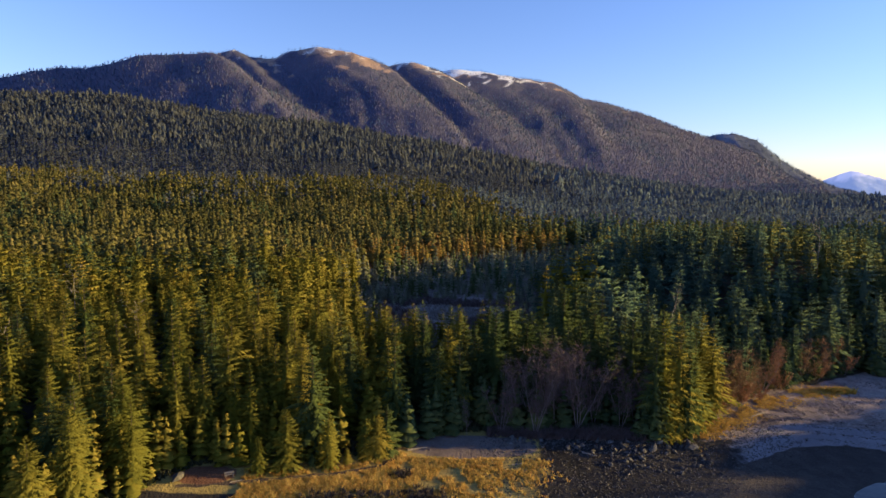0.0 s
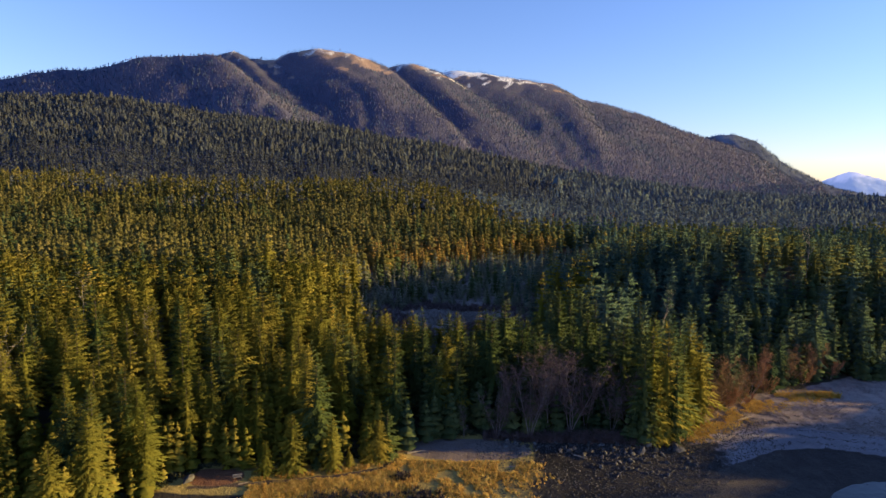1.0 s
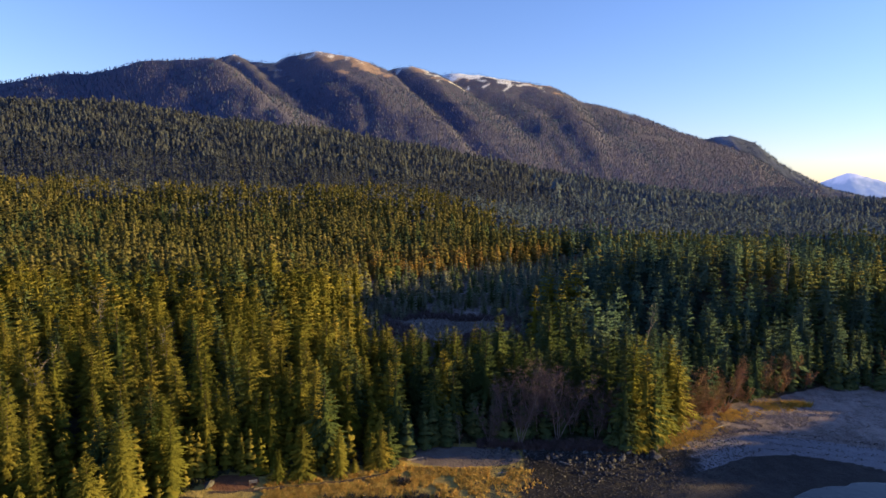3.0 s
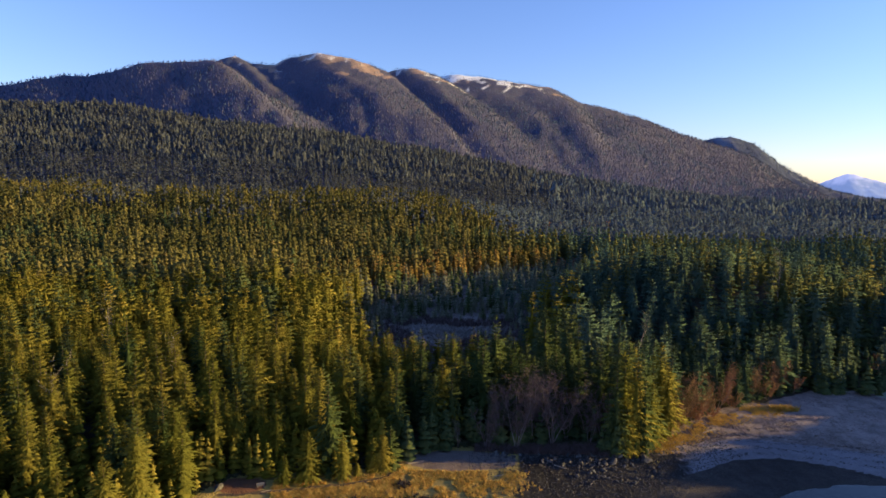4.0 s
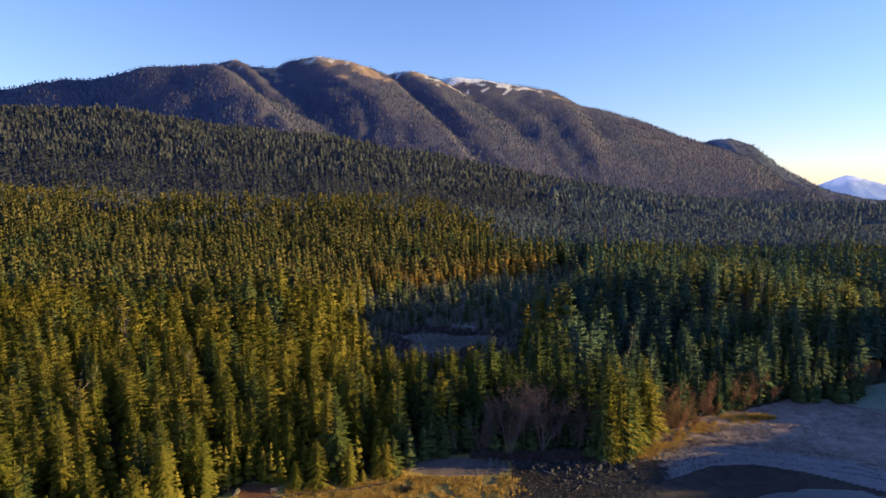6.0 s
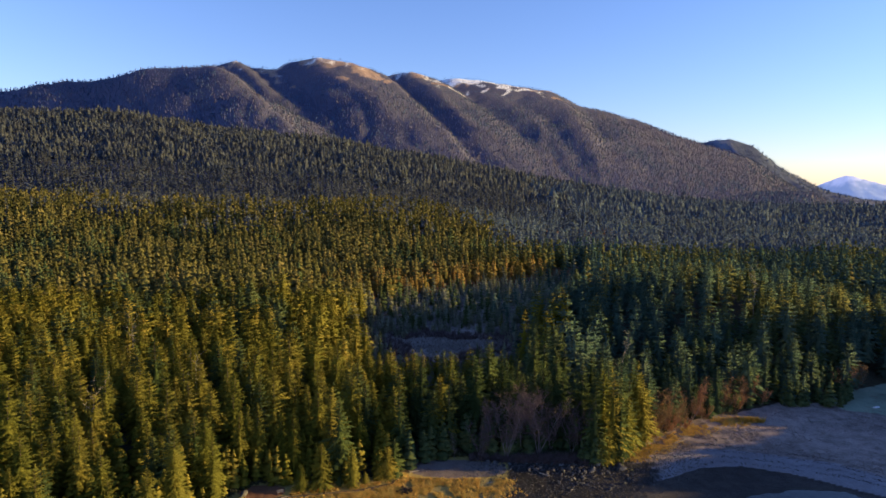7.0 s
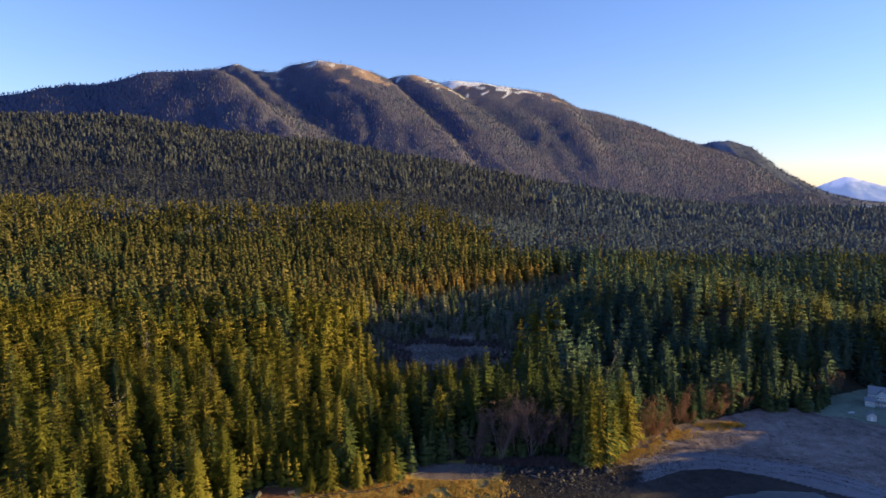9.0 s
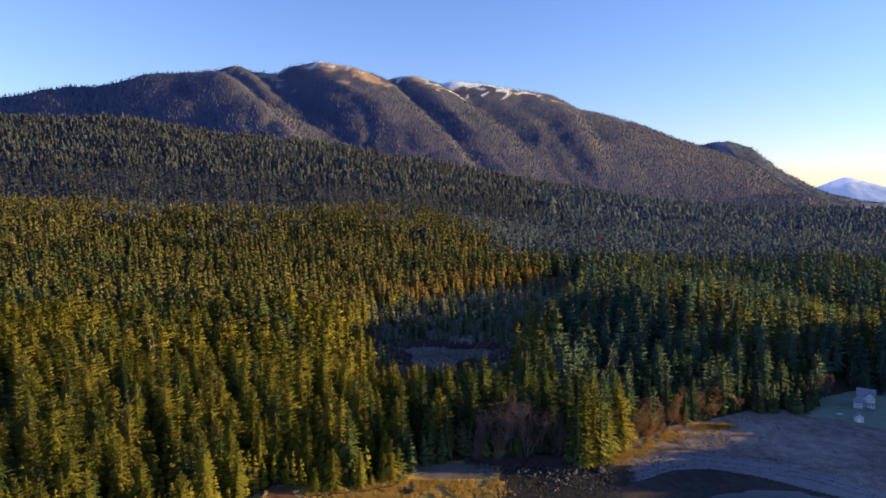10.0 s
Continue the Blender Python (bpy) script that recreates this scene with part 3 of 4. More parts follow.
def scatter(me_name, label, places, crowns, mat, name="forest", category="forest"):
    """Joins many trees into one object of the kind stuff. places: x, y, z, height, width, turn, tone."""
    all_v, all_f, all_t, all_n, count = [], [], [], [], 0
    for i, (cv, cf, *cn) in enumerate(crowns):
        p = places[i::len(crowns)]
        if not len(p):
            continue
        c, s = np.cos(p[:, 5])[:, None], np.sin(p[:, 5])[:, None]
        w, h = (p[:, 3] * p[:, 4])[:, None], p[:, 3][:, None]
        x = p[:, 0][:, None] + w * (cv[None, :, 0] * c - cv[None, :, 1] * s)
        y = p[:, 1][:, None] + w * (cv[None, :, 0] * s + cv[None, :, 1] * c)
        z = p[:, 2][:, None] + h * cv[None, :, 2]
        all_v.append(np.stack((x, y, z), 2).reshape(-1, 3))
        all_f.append((cf[None] + (count + np.arange(len(p)) * len(cv))[:, None, None]).reshape(-1, 3))
        all_t.append(np.repeat(p[:, 6], len(cv)))
        if cn:
            a = cn[0]
            nx, ny = a[None, :, 0] * c - a[None, :, 1] * s, a[None, :, 0] * s + a[None, :, 1] * c
            all_n.append(np.stack((nx, ny, np.broadcast_to(a[None, :, 2], nx.shape)), 2).reshape(-1, 3))
        count += len(p) * len(cv)
    me = mesh_of(me_name, np.concatenate(all_v), np.concatenate(all_f), mat, {"tone": np.concatenate(all_t)}, bool(all_n), np.concatenate(all_n) if all_n else None)
    return tagged(new(name, me), label, category, kind="stuff")


CROWNS = [spray_crown(s, 22 + s % 3, 6, 5, 0.19 + 0.022 * (s % 3), 0.05 + 0.05 * (s % 3), 0.45 + 0.2 * (s % 2)) for s in range(7)]
CROWNS = [bough_normals(v, f, i, 0.3, 0.18, 0.35) for i, (v, f) in enumerate(CROWNS)]
CROWN_MESHES = [mesh_of("crown", v, f, M_NEEDLE, None, True, n) for v, f, n in CROWNS]
FINE_CROWNS = [spray_crown(20 + s, 30 + s % 3, 7, 8, 0.175 + 0.02 * (s % 3), 0.04 + 0.04 * (s % 3), 0.5 + 0.2 * (s % 2)) for s in range(4)]
FINE_CROWNS = [bough_normals(v, f, i, 0.3, 0.18, 0.35) for i, (v, f) in enumerate(FINE_CROWNS)]
FINE_CROWN_MESHES = [mesh_of("crown", v, f, M_NEEDLE, None, True, n) for v, f, n in FINE_CROWNS]
DARK_CROWN_MESHES = [mesh_of("crown", v, f, M_NEEDLE_DARK, None, True, n) for v, f, n in CROWNS]
TEAL_CROWN_MESHES = [mesh_of("crown", v, f, M_NEEDLE_TEAL_TREE, None, True, n) for v, f, n in CROWNS]
TRUNK_MESHES = [trunk_mesh("trunk", M_BARK, seed=s) for s in range(2)]


def spruce(x, y, height, width=1.0, variant=0, turn=0.0, label="tall green spruce in the forest edge"):
    z = float(land(x, y)) - 0.1
    ob = new("spruce_tree")
    tagged(ob, label, "tree", "conifers along the shore")
    # shade by colour: teal crowns to the right, dark ones round the cove
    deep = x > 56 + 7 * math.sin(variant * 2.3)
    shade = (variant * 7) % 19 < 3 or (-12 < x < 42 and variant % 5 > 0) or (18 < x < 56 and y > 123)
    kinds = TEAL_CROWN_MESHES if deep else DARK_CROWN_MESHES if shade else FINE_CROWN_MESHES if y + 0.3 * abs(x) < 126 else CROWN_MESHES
    part("crown", kinds[variant % len(kinds)], ob)
    part("trunk", TRUNK_MESHES[variant % 2], ob)
    ob.matrix_basis = pose(x, y, z, 0, 0, turn) @ Matrix.Diagonal((height * width, height * width, height, 1))
    return ob


# trees that stand out along the shore, some added for shade: x, y, height, width
MARKED = [
    (-29.5, 123, 20.5, 1.15), (-7.5, 134, 17.5, 0.9), (15, 150, 27, 0.85), (40.8, 190, 20, 0.8), (-49.9, 106.5, 19, 0.9), (-40, 109, 17, 0.8),
    (46, 118, 26, 0.95), (41, 117, 22, 1.0), (51, 122, 17, 1.2), (-22, 118, 18, 0.9), (-55, 98, 20, 1.1), (-62, 95, 19, 1.1), (57, 128, 20, 1.1),
    (-13.2, 108.2, 8.5, 1.9), (-11.6, 109.6, 10.0, 1.6), (-15.6, 107.6, 5.5, 1.9), (-28.8, 103.2, 12.0, 1.65), (-21.5, 104, 11.0, 1.15), (-33.5, 102, 7.0, 1.6), (-24.5, 104, 3.0, 1.9),
    (-31, 103, 3.0, 1.9), (-18.5, 105.5, 3.5, 1.7), (-25.5, 109.5, 21, 1.25), (-37, 108.5, 18, 0.85),
    # from (44, 121) on: trees added at the point to shade the cove
    (86, 152, 12, 1.2), (90, 156, 16, 1.05), (104, 164, 22, 0.95), (112, 168, 17, 1.0), (71, 144, 15, 1.05), (44, 121, 24, 1.1), (49, 125, 23, 1.1), (53, 127.5, 22, 1.1), (52, 132, 24, 1.1), (58, 137, 23, 1.1), (46, 128, 25, 1.1), (41, 133, 24, 1.1), (63, 142, 21, 1.1), (50, 139, 24, 1.1), (55, 143, 23, 1.1), (35, 131, 22, 1.1), (30, 136, 22, 1.1), (48, 118, 21, 1.0), (43.5, 116.5, 14, 1.2),
]
for i, (x, y, h, w) in enumerate(MARKED):
    spruce(x, y, h, w, i, i * 77.0, "young bushy spruce on the grassy shore" if h < 13 else "tall green spruce at the forest edge")

# the rest of the woods, thinned by the openings in it
BARE = [(18, 120.5), (22, 124), (27, 122), (14, 124), (31, 125), (24, 128), (36, 122), (40, 126), (11, 121)]


def woods(y0, y1, cell, reach):
    ys = np.arange(y0, y1, cell)
    out = []
    for y in ys:
        xs = np.arange(-reach * (y + 66), reach * (y + 66), cell)
        out.append(np.stack((xs, np.full_like(xs, y)), 1))
    p = np.concatenate(out)
    return p + rng.uniform(-0.48, 0.48, p.shape) * cell


def grown(p, height, spread):
    """Heights of the trees at p, 0 where none grows."""
    x, y = p[:, 0], p[:, 1]
    edge = np.interp(x, EDGE_X, EDGE_Y)
    h = height * (1 + spread * rng.normal(0, 1, len(p))) * (1 + 0.14 * fbm(x / 45, y / 45, 31, 2) + 0.16 * fbm(x / 15, y / 15, 38, 2))
    hole = ((x - 0) / 31) ** 2 + ((y - 237) / 25) ** 2 + 0.8 * fbm(x / 14, y / 14, 33, 2)
    strip = y - np.interp(x, STRIP_X, STRIP_Y) + 26 * fbm(x / 38, y / 38, 36, 2)
    wet = bog(x, y)
    h = np.where(rng.random(len(p)) < 0.12 * wet, 0, h * (1 - wet * rng.uniform(0.4, 0.72, len(p))))
    h = np.where((np.abs(x) < 30) & (y < 213) & (rng.random(len(p)) > 0.07), np.minimum(h, 2.5 + 0.33 * (213 - y)), h)
    h = np.where((x > -90) & (x < 150) & (np.abs(strip) < 17) & (rng.random(len(p)) < 0.8), h * 0.2, h)
    h = np.where((x > 56) & (y < 330), h * 0.86, h)
    red = ((x - 220) / 60) ** 2 + ((y - 860) / 22) ** 2
    creek = np.abs((x - 60) - (y - 530) * 0.4) < 14 + 10 * fbm(y / 30, x * 0, 35)
    h = np.where((red < 1) | (creek & (y > 520) & (y < 800) & (rng.random(len(p)) < 0.8)), 0, h)
    h = np.where((hole < 2.2) & (hole >= 1.0), h * (0.55 + 0.2 * (hole - 1)), h)
    h = np.where(hole < 1.0, np.where((hole > 0.1) & (rng.random(len(p)) < 0.5), h * rng.uniform(0.12, 0.35, len(p)), 0), h)
    h = np.where(y < edge + 0.6, 0, h)
    h = np.where((x > 54) & (x < 116) & (y < edge + 6), 0, h)
    house = (np.abs(x - 162) < 10) & (y < 180)
    h = np.where(house, 0, h)
    return h


def places(p, h, tone_shift=0.0):
    z = land(p[:, 0], p[:, 1]) - 0.2
    n = len(p)
    tone = np.clip(0.5 + 0.28 * rng.normal(0, 1, n) + 0.35 * fbm(p[:, 0] / 60, p[:, 1] / 60, 77, 3) + tone_shift, 0, 1)
    return np.stack((p[:, 0], p[:, 1], z, h, rng.uniform(0.8, 1.25, n), rng.uniform(0, 6.28, n), tone), 1)


near = woods(50, 300, 7.5, 0.80)
h_near = grown(near, 20.0, 0.13)
grove = np.min([np.hypot(near[:, 0] - bx, near[:, 1] - by) for bx, by in BARE], axis=0) < 4.5
marked = np.min([np.hypot(near[:, 0] - m[0], near[:, 1] - m[1]) for m in MARKED], axis=0) < 3.2
bare_soil = ((near[:, 0] + 43.5) / 6.5) ** 2 + ((near[:, 1] - 100) / 4.2) ** 2 < 1
grove |= (near[:, 0] > 4) & (near[:, 0] < 37) & (near[:, 1] < 122)
keep = (h_near > 3) & ~grove & ~marked & ~bare_soil
near, h_near = near[keep], h_near[keep]
edge_gap = near[:, 1] - np.interp(near[:, 0], EDGE_X, EDGE_Y)
h_near = np.where(edge_gap < 6, h_near * rng.uniform(0.45, 1.0, len(near)), h_near)
order = np.argsort(near[:, 1] + 0.15 * np.abs(near[:, 0]))
near, h_near = near[order], h_near[order]
FIRST = 250
for i in range(FIRST):
    (x, y), h = near[i], h_near[i]
    spruce(float(x), float(y), float(h), float(rng.uniform(0.85, 1.2)), i, float(rng.uniform(0, 360)))

YOUNG_CROWNS = [bough_normals(*frond_crown(60 + s, 9, 6, 0.27, 0.03, False), s, 0.3, 0.13, 0.2) for s in range(5)]
MID_CROWNS = [spray_crown(30 + s, 19 + s % 3, 6, 4, 0.205 + 0.025 * (s % 3), 0.06, 0.45) for s in range(7)]
MID_CROWNS = [bough_normals(v, f, i, 0.3, 0.15, 0.25) for i, (v, f) in enumerate(MID_CROWNS)]
THIN_CROWNS = [bough_normals(*spray_crown(40 + s, 13 + s % 3, 6, 2, 0.225 + 0.025 * (s % 3), 0.1, 0.4), s, 0.3, 0.13, 0.2) for s in range(7)]
FAR_CROWNS = [bough_normals(*frond_crown(50 + s, 9, 5, 0.225 + 0.025 * (s % 3), 0.08, False), s, 0.35, 0.12, 0.1) for s in range(8)]
TINY_CROWNS = [bough_normals(*frond_crown(70 + s, 5, 4, 0.24, 0.1, False), s, 0.35, 0.12, 0.1) for s in range(8)]
FOOT_CROWNS = [bough_normals(*frond_crown(75 + s, 5, 3, 0.23, 0.1, False), s, 1.1, 0.15, 0.1) for s in range(6)]
HILL_CROWNS = [bough_normals(*skirt_crown(80 + s, 3, 5, 0.245), s, 1.3, 0.2) for s in range(6)]
SPECK_CROWNS = [bough_normals(*skirt_crown(90 + s, 2, 4, 0.24, 0.05), s, 1.2, 0.2) for s in range(4)]
rest, h_rest = near[FIRST:], h_near[FIRST:]
closer = rest[:, 1] < 198
NEAR = (rest[closer], h_rest[closer])
BEHIND = (rest[~closer], h_rest[~closer])
HILL_U, HILL_Y = (-3, -0.7, -0.3, -0.1, 0.05, 0.2, 3), (800, 790, 770, 770, 790, 860, 900)


def hill_foot(p):
    """Where the olive woods of the flat land give way to the haze-tinted woods of the hill."""
    x, y = p[:, 0], p[:, 1]
    return y < np.interp(x / y, HILL_U, HILL_Y) + 170 * fbm(x / 120, y / 300, 71, 3) + 45 * rng.normal(0, 1, len(p))


def blue_side(p):
    """Where the flat land's needles are coloured for blue shade and haze, and dark clumps elsewhere."""
    x, y = p[:, 0], p[:, 1]
    clump = fbm(x / 32, y / 45, 75, 3) + 0.15 * rng.normal(0, 1, len(p)) > 0.36
    return clump | ((x > 58 + 8 * rng.normal(0, 1, len(p))) & (y < 330)) | (y > np.interp(x / y, (-0.2, -0.05, 0.08, 0.2, 0.35, 0.8), (1300, 1000, 560, 330, 215, 175)) + 110 * fbm(x / 90, y / 120, 73, 3) + 75 * rng.normal(0, 1, len(p)))


p, h = NEAR
# dark needles thicken round the cove and rightwards, painting the shade there
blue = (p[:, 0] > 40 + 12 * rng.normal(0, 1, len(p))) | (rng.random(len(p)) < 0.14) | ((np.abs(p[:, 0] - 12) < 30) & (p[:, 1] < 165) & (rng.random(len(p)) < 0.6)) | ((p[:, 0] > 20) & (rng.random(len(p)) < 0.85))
scatter("forest_near", "dense green and olive spruce forest behind the shore", places(p[~blue], h[~blue]), MID_CROWNS, M_NEEDLE_STUFF)
right = p[:, 0] > 45
scatter("forest_near_deep", "spruces behind the marsh, blue shade put into their colour", places(p[blue & right], h[blue & right]), MID_CROWNS, M_NEEDLE_TEAL)
scatter("forest_near_dark", "dark green spruces among the olive forest, darkened for shade near the cove", places(p[blue & ~right], h[blue & ~right]), MID_CROWNS, M_NEEDLE_SHADE)
x = rng.uniform(-110, 158, 1150)
back = rng.uniform(0, 1, len(x)) ** 1.3
p = np.stack((x, np.interp(x, EDGE_X, EDGE_Y) + 1.5 + 42 * back), 1)
free = (grown(p, 20, 0) > 3) & ~((np.abs(p[:, 0] - 160) < 13) & (p[:, 1] < 181)) & ~((p[:, 0] > 4) & (p[:, 0] < 37) & (p[:, 1] < 122))
p, back = p[free], back[free]
h = rng.uniform(4.5, 10, len(p)) + 4 * back
# beyond the sunny edge, darker needles stand in for shade
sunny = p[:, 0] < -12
scatter("understory", "young olive spruces filling the sunny forest edge", places(p[sunny], h[sunny]), YOUNG_CROWNS, M_NEEDLE_STUFF)
scatter("understory_dark", "young spruces under the forest edge, shade put into their dark colour", places(p[~sunny], h[~sunny]), YOUNG_CROWNS, M_NEEDLE_SHADE)
p, h = BEHIND
wet = rng.random(len(p)) < 0.55 * bog(p[:, 0], p[:, 1])
blue = (blue_side(p) | (bog(p[:, 0], p[:, 1]) > 0.3)) & ~wet
olive = ~blue & ~wet
scatter("forest_behind", "dense olive spruce forest round a pale clearing", places(p[olive], h[olive]), THIN_CROWNS, M_NEEDLE_STUFF)
east = p[:, 0] > 0.05 * p[:, 1] + 12
warm = east & blue & (rng.random(len(p)) < 0.25 + 0.45 * step(0.0, 0.5, fbm(p[:, 0] / 40, p[:, 1] / 40, 79, 2)))
blue = blue & ~warm
scatter("forest_behind_blue", "spruce forest behind the marsh, blue shade put into its colour", places(p[blue & east], h[blue & east]), THIN_CROWNS, M_NEEDLE_TEAL)
scatter("forest_behind_warm", "spruces of the rise with sunlight put into their olive colour", places(p[warm], h[warm]), THIN_CROWNS, M_NEEDLE_OLIVE)
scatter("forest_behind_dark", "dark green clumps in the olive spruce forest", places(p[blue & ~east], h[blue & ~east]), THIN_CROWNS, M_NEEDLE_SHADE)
scatter("forest_bog", "stunted grey-green pines round the boggy clearing", places(p[wet], h[wet]), THIN_CROWNS, M_NEEDLE_BOG)
p = woods(300, 560, 7.3, 0.755)
h = grown(p, 20.0, 0.13)
wet = rng.random(len(p)) < 0.55 * bog(p[:, 0], p[:, 1])
blue = (blue_side(p) | (bog(p[:, 0], p[:, 1]) > 0.3)) & ~wet
olive = ~blue & ~wet & (h > 3)
blue, wet = blue & (h > 3), wet & (h > 3)
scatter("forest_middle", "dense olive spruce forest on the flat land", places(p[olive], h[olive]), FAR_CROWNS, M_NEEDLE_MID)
east = p[:, 0] > 0.05 * p[:, 1] + 12
warm = east & blue & (rng.random(len(p)) < 0.25 + 0.45 * step(0.0, 0.5, fbm(p[:, 0] / 40, p[:, 1] / 40, 79, 2)))
blue = blue & ~warm
scatter("forest_middle_blue", "spruce forest on the low rise, blue shade put into its colour", places(p[blue & east], h[blue & east]), FAR_CROWNS, M_NEEDLE_TEAL)
scatter("forest_middle_warm", "spruces of the rise with sunlight put into their olive colour", places(p[warm], h[warm]), FAR_CROWNS, M_NEEDLE_OLIVE)
scatter("forest_middle_dark", "dark green clumps in the olive forest of the flat land", places(p[blue & ~east], h[blue & ~east]), FAR_CROWNS, M_NEEDLE_SHADE)
scatter("forest_middle_bog", "stunted grey-green pines on the bog", places(p[wet], h[wet]), FAR_CROWNS, M_NEEDLE_BOG)
x = rng.uniform(-105, 80, 560)
p = np.stack((x, np.interp(x, STRIP_X, STRIP_Y) + rng.normal(16, 17, len(x))), 1)
scatter("golden_trees", "young trees along the wet strip, golden sunlight put into their colour", places(p, rng.uniform(6, 16, len(p))), FAR_CROWNS, M_NEEDLE_GOLD)
# red meadow built as tall trees so that it shows from the camera
p = np.stack((185 + rng.normal(0, 24, 150), 735 + rng.normal(0, 9, 150)), 1)
scatter("red_meadow_trees", "red-brown trees standing for a far red meadow, tall enough for the camera", places(p, rng.uniform(13, 19, len(p))), FAR_CROWNS, M_MEADOW)
q = rng.uniform(-60, 112, 1500), rng.uniform(205, 440, 1500)
p = np.stack(q, 1)[(rng.random(1500) < bog(*q)) & (((q[0]) / 31) ** 2 + ((q[1] - 237) / 25) ** 2 > 0.9)]
scatter("bog_pines", "small grey-green pines scattered over the bog", places(p, rng.uniform(3, 8, len(p))), YOUNG_CROWNS, M_NEEDLE_BOG)
p = woods(560, 1150, 7.4, 0.745)
p = p[hill_foot(p)]
h = grown(p, 20.0, 0.13)
blue = blue_side(p)
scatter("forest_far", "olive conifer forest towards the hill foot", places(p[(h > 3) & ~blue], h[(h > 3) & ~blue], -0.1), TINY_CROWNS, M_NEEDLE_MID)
east = p[:, 0] > 0.02 * p[:, 1]
scatter("forest_far_blue", "conifer forest towards the hill foot, blued to show haze", places(p[(h > 3) & blue & east], h[(h > 3) & blue & east]), TINY_CROWNS, M_NEEDLE_HAZE_BLUE)
scatter("forest_far_dark", "clumps in the olive forest at the hill foot, blued to show haze", places(p[(h > 3) & blue & ~east], h[(h > 3) & blue & ~east]), TINY_CROWNS, M_NEEDLE_HILL)
p = woods(600, 1700, 8.4, 0.74)
p = p[~hill_foot(p)]
h = grown(p, 16.5, 0.25)
pale = p[:, 0] / p[:, 1] + 0.12 * fbm(p[:, 0] / 120, p[:, 1] / 160, 74, 3) + 0.05 * rng.normal(0, 1, len(p)) > 0.16
low = p[:, 1] < 1080
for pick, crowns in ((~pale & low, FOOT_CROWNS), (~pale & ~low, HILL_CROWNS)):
    scatter("forest_hill", "conifer forest on the lower hillside, haze put into its colour", places(p[pick], h[pick]), crowns, M_NEEDLE_HILL)
scatter("forest_hill_blue", "conifer forest at the mountain foot, haze put into its colour", places(p[pale], h[pale]), HILL_CROWNS, M_NEEDLE_HAZE_BLUE)
p = woods(1700, 3600, 13.6, 0.73)
z, lie = land_form(p[:, 0], p[:, 1])
n = fbm(p[:, 0] / 70, p[:, 1] / 70, 80, 5)
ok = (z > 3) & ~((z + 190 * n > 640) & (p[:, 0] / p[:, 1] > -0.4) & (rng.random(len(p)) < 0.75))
# lit spurs and shaded hollows painted by a lighter and a darker wood
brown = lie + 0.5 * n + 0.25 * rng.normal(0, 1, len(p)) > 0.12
pick = ok & ~brown
scatter("forest_mountain", "conifer forest in the mountain hollows, shade and haze put into its colour", places(p[pick], rng.uniform(8, 14, pick.sum()) * (1 - 0.4 * step(380, 600, z[pick]))), SPECK_CROWNS, M_NEEDLE_HAZE)
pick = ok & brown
scatter("woods_mountain", "woods on the mountain spurs, warm light and haze put into their colour", places(p[pick], rng.uniform(7.5, 13, pick.sum()) * (1 - 0.4 * step(380, 600, z[pick]))), SPECK_CROWNS, M_HAZED_WOOD)

spots = FAR_SPOTS[0]
far_trees = np.concatenate((spots[:, :2], spots[:, 2:] - 3, rng.uniform(9, 15, (len(spots), 1)), rng.uniform(0.8, 1.2, (len(spots), 1)), rng.uniform(0, 6.28, (len(spots), 1)), rng.uniform(0.2, 0.8, (len(spots), 1))), 1)
scatter("forest_side", "conifer forest on the farther mountain, haze put into its colour", far_trees, SPECK_CROWNS, M_NEEDLE_HAZE)

# unseen woods added right of view to shade the shore and forest
p = woods(84, 121, 4.4, 4.0)
p = p[(p[:, 0] > 158 + 6 * fbm(p[:, 1] / 9, p[:, 1] * 0, 44)) & (p[:, 0] < 235)]
p2 = woods(121, 190, 5.2, 2.0)
p2 = p2[(p2[:, 0] > 200) & (p2[:, 0] < 236)]
scatter("shade_wood_marsh", "unseen conifer wood added right of view to shade the marsh", places(p2, rng.uniform(2, 4.5, len(p2))), TINY_CROWNS, M_NEEDLE_MID)
scatter("shade_wood_beach", "unseen conifer wood added right of view to shade the beach", places(p, rng.uniform(2, 4.5, len(p))), TINY_CROWNS, M_NEEDLE_MID)
p = woods(160, 330, 6.5, 1.25)
off = p[:, 0] - 0.85 * (p[:, 1] + 57)
p = p[(off > 2) & (off < 80) & (p[:, 0] > 190) & (p[:, 1] > 188)]
scatter("shade_wood_right", "unseen conifers added right of view to shade the forest", places(p, rng.uniform(18, 25, len(p))), TINY_CROWNS, M_NEEDLE_MID)


# ---- bare broadleaf trees and shrubs ----
def tube(verts, faces, a, b, ra, rb, sides=4):
    a, b = Vector(a), Vector(b)
    q = (b - a).to_track_quat("Z", "Y")
    n = len(verts)
    for p, r in ((a, ra), (b, rb)):
        for s in range(sides):
            t = 2 * math.pi * s / sides
            verts.append(p + q @ Vector((r * math.cos(t), r * math.sin(t), 0)))
    for s in range(sides):
        t = (s + 1) % sides
        faces.append((n + s, n + t, n + sides + t, n + sides + s))


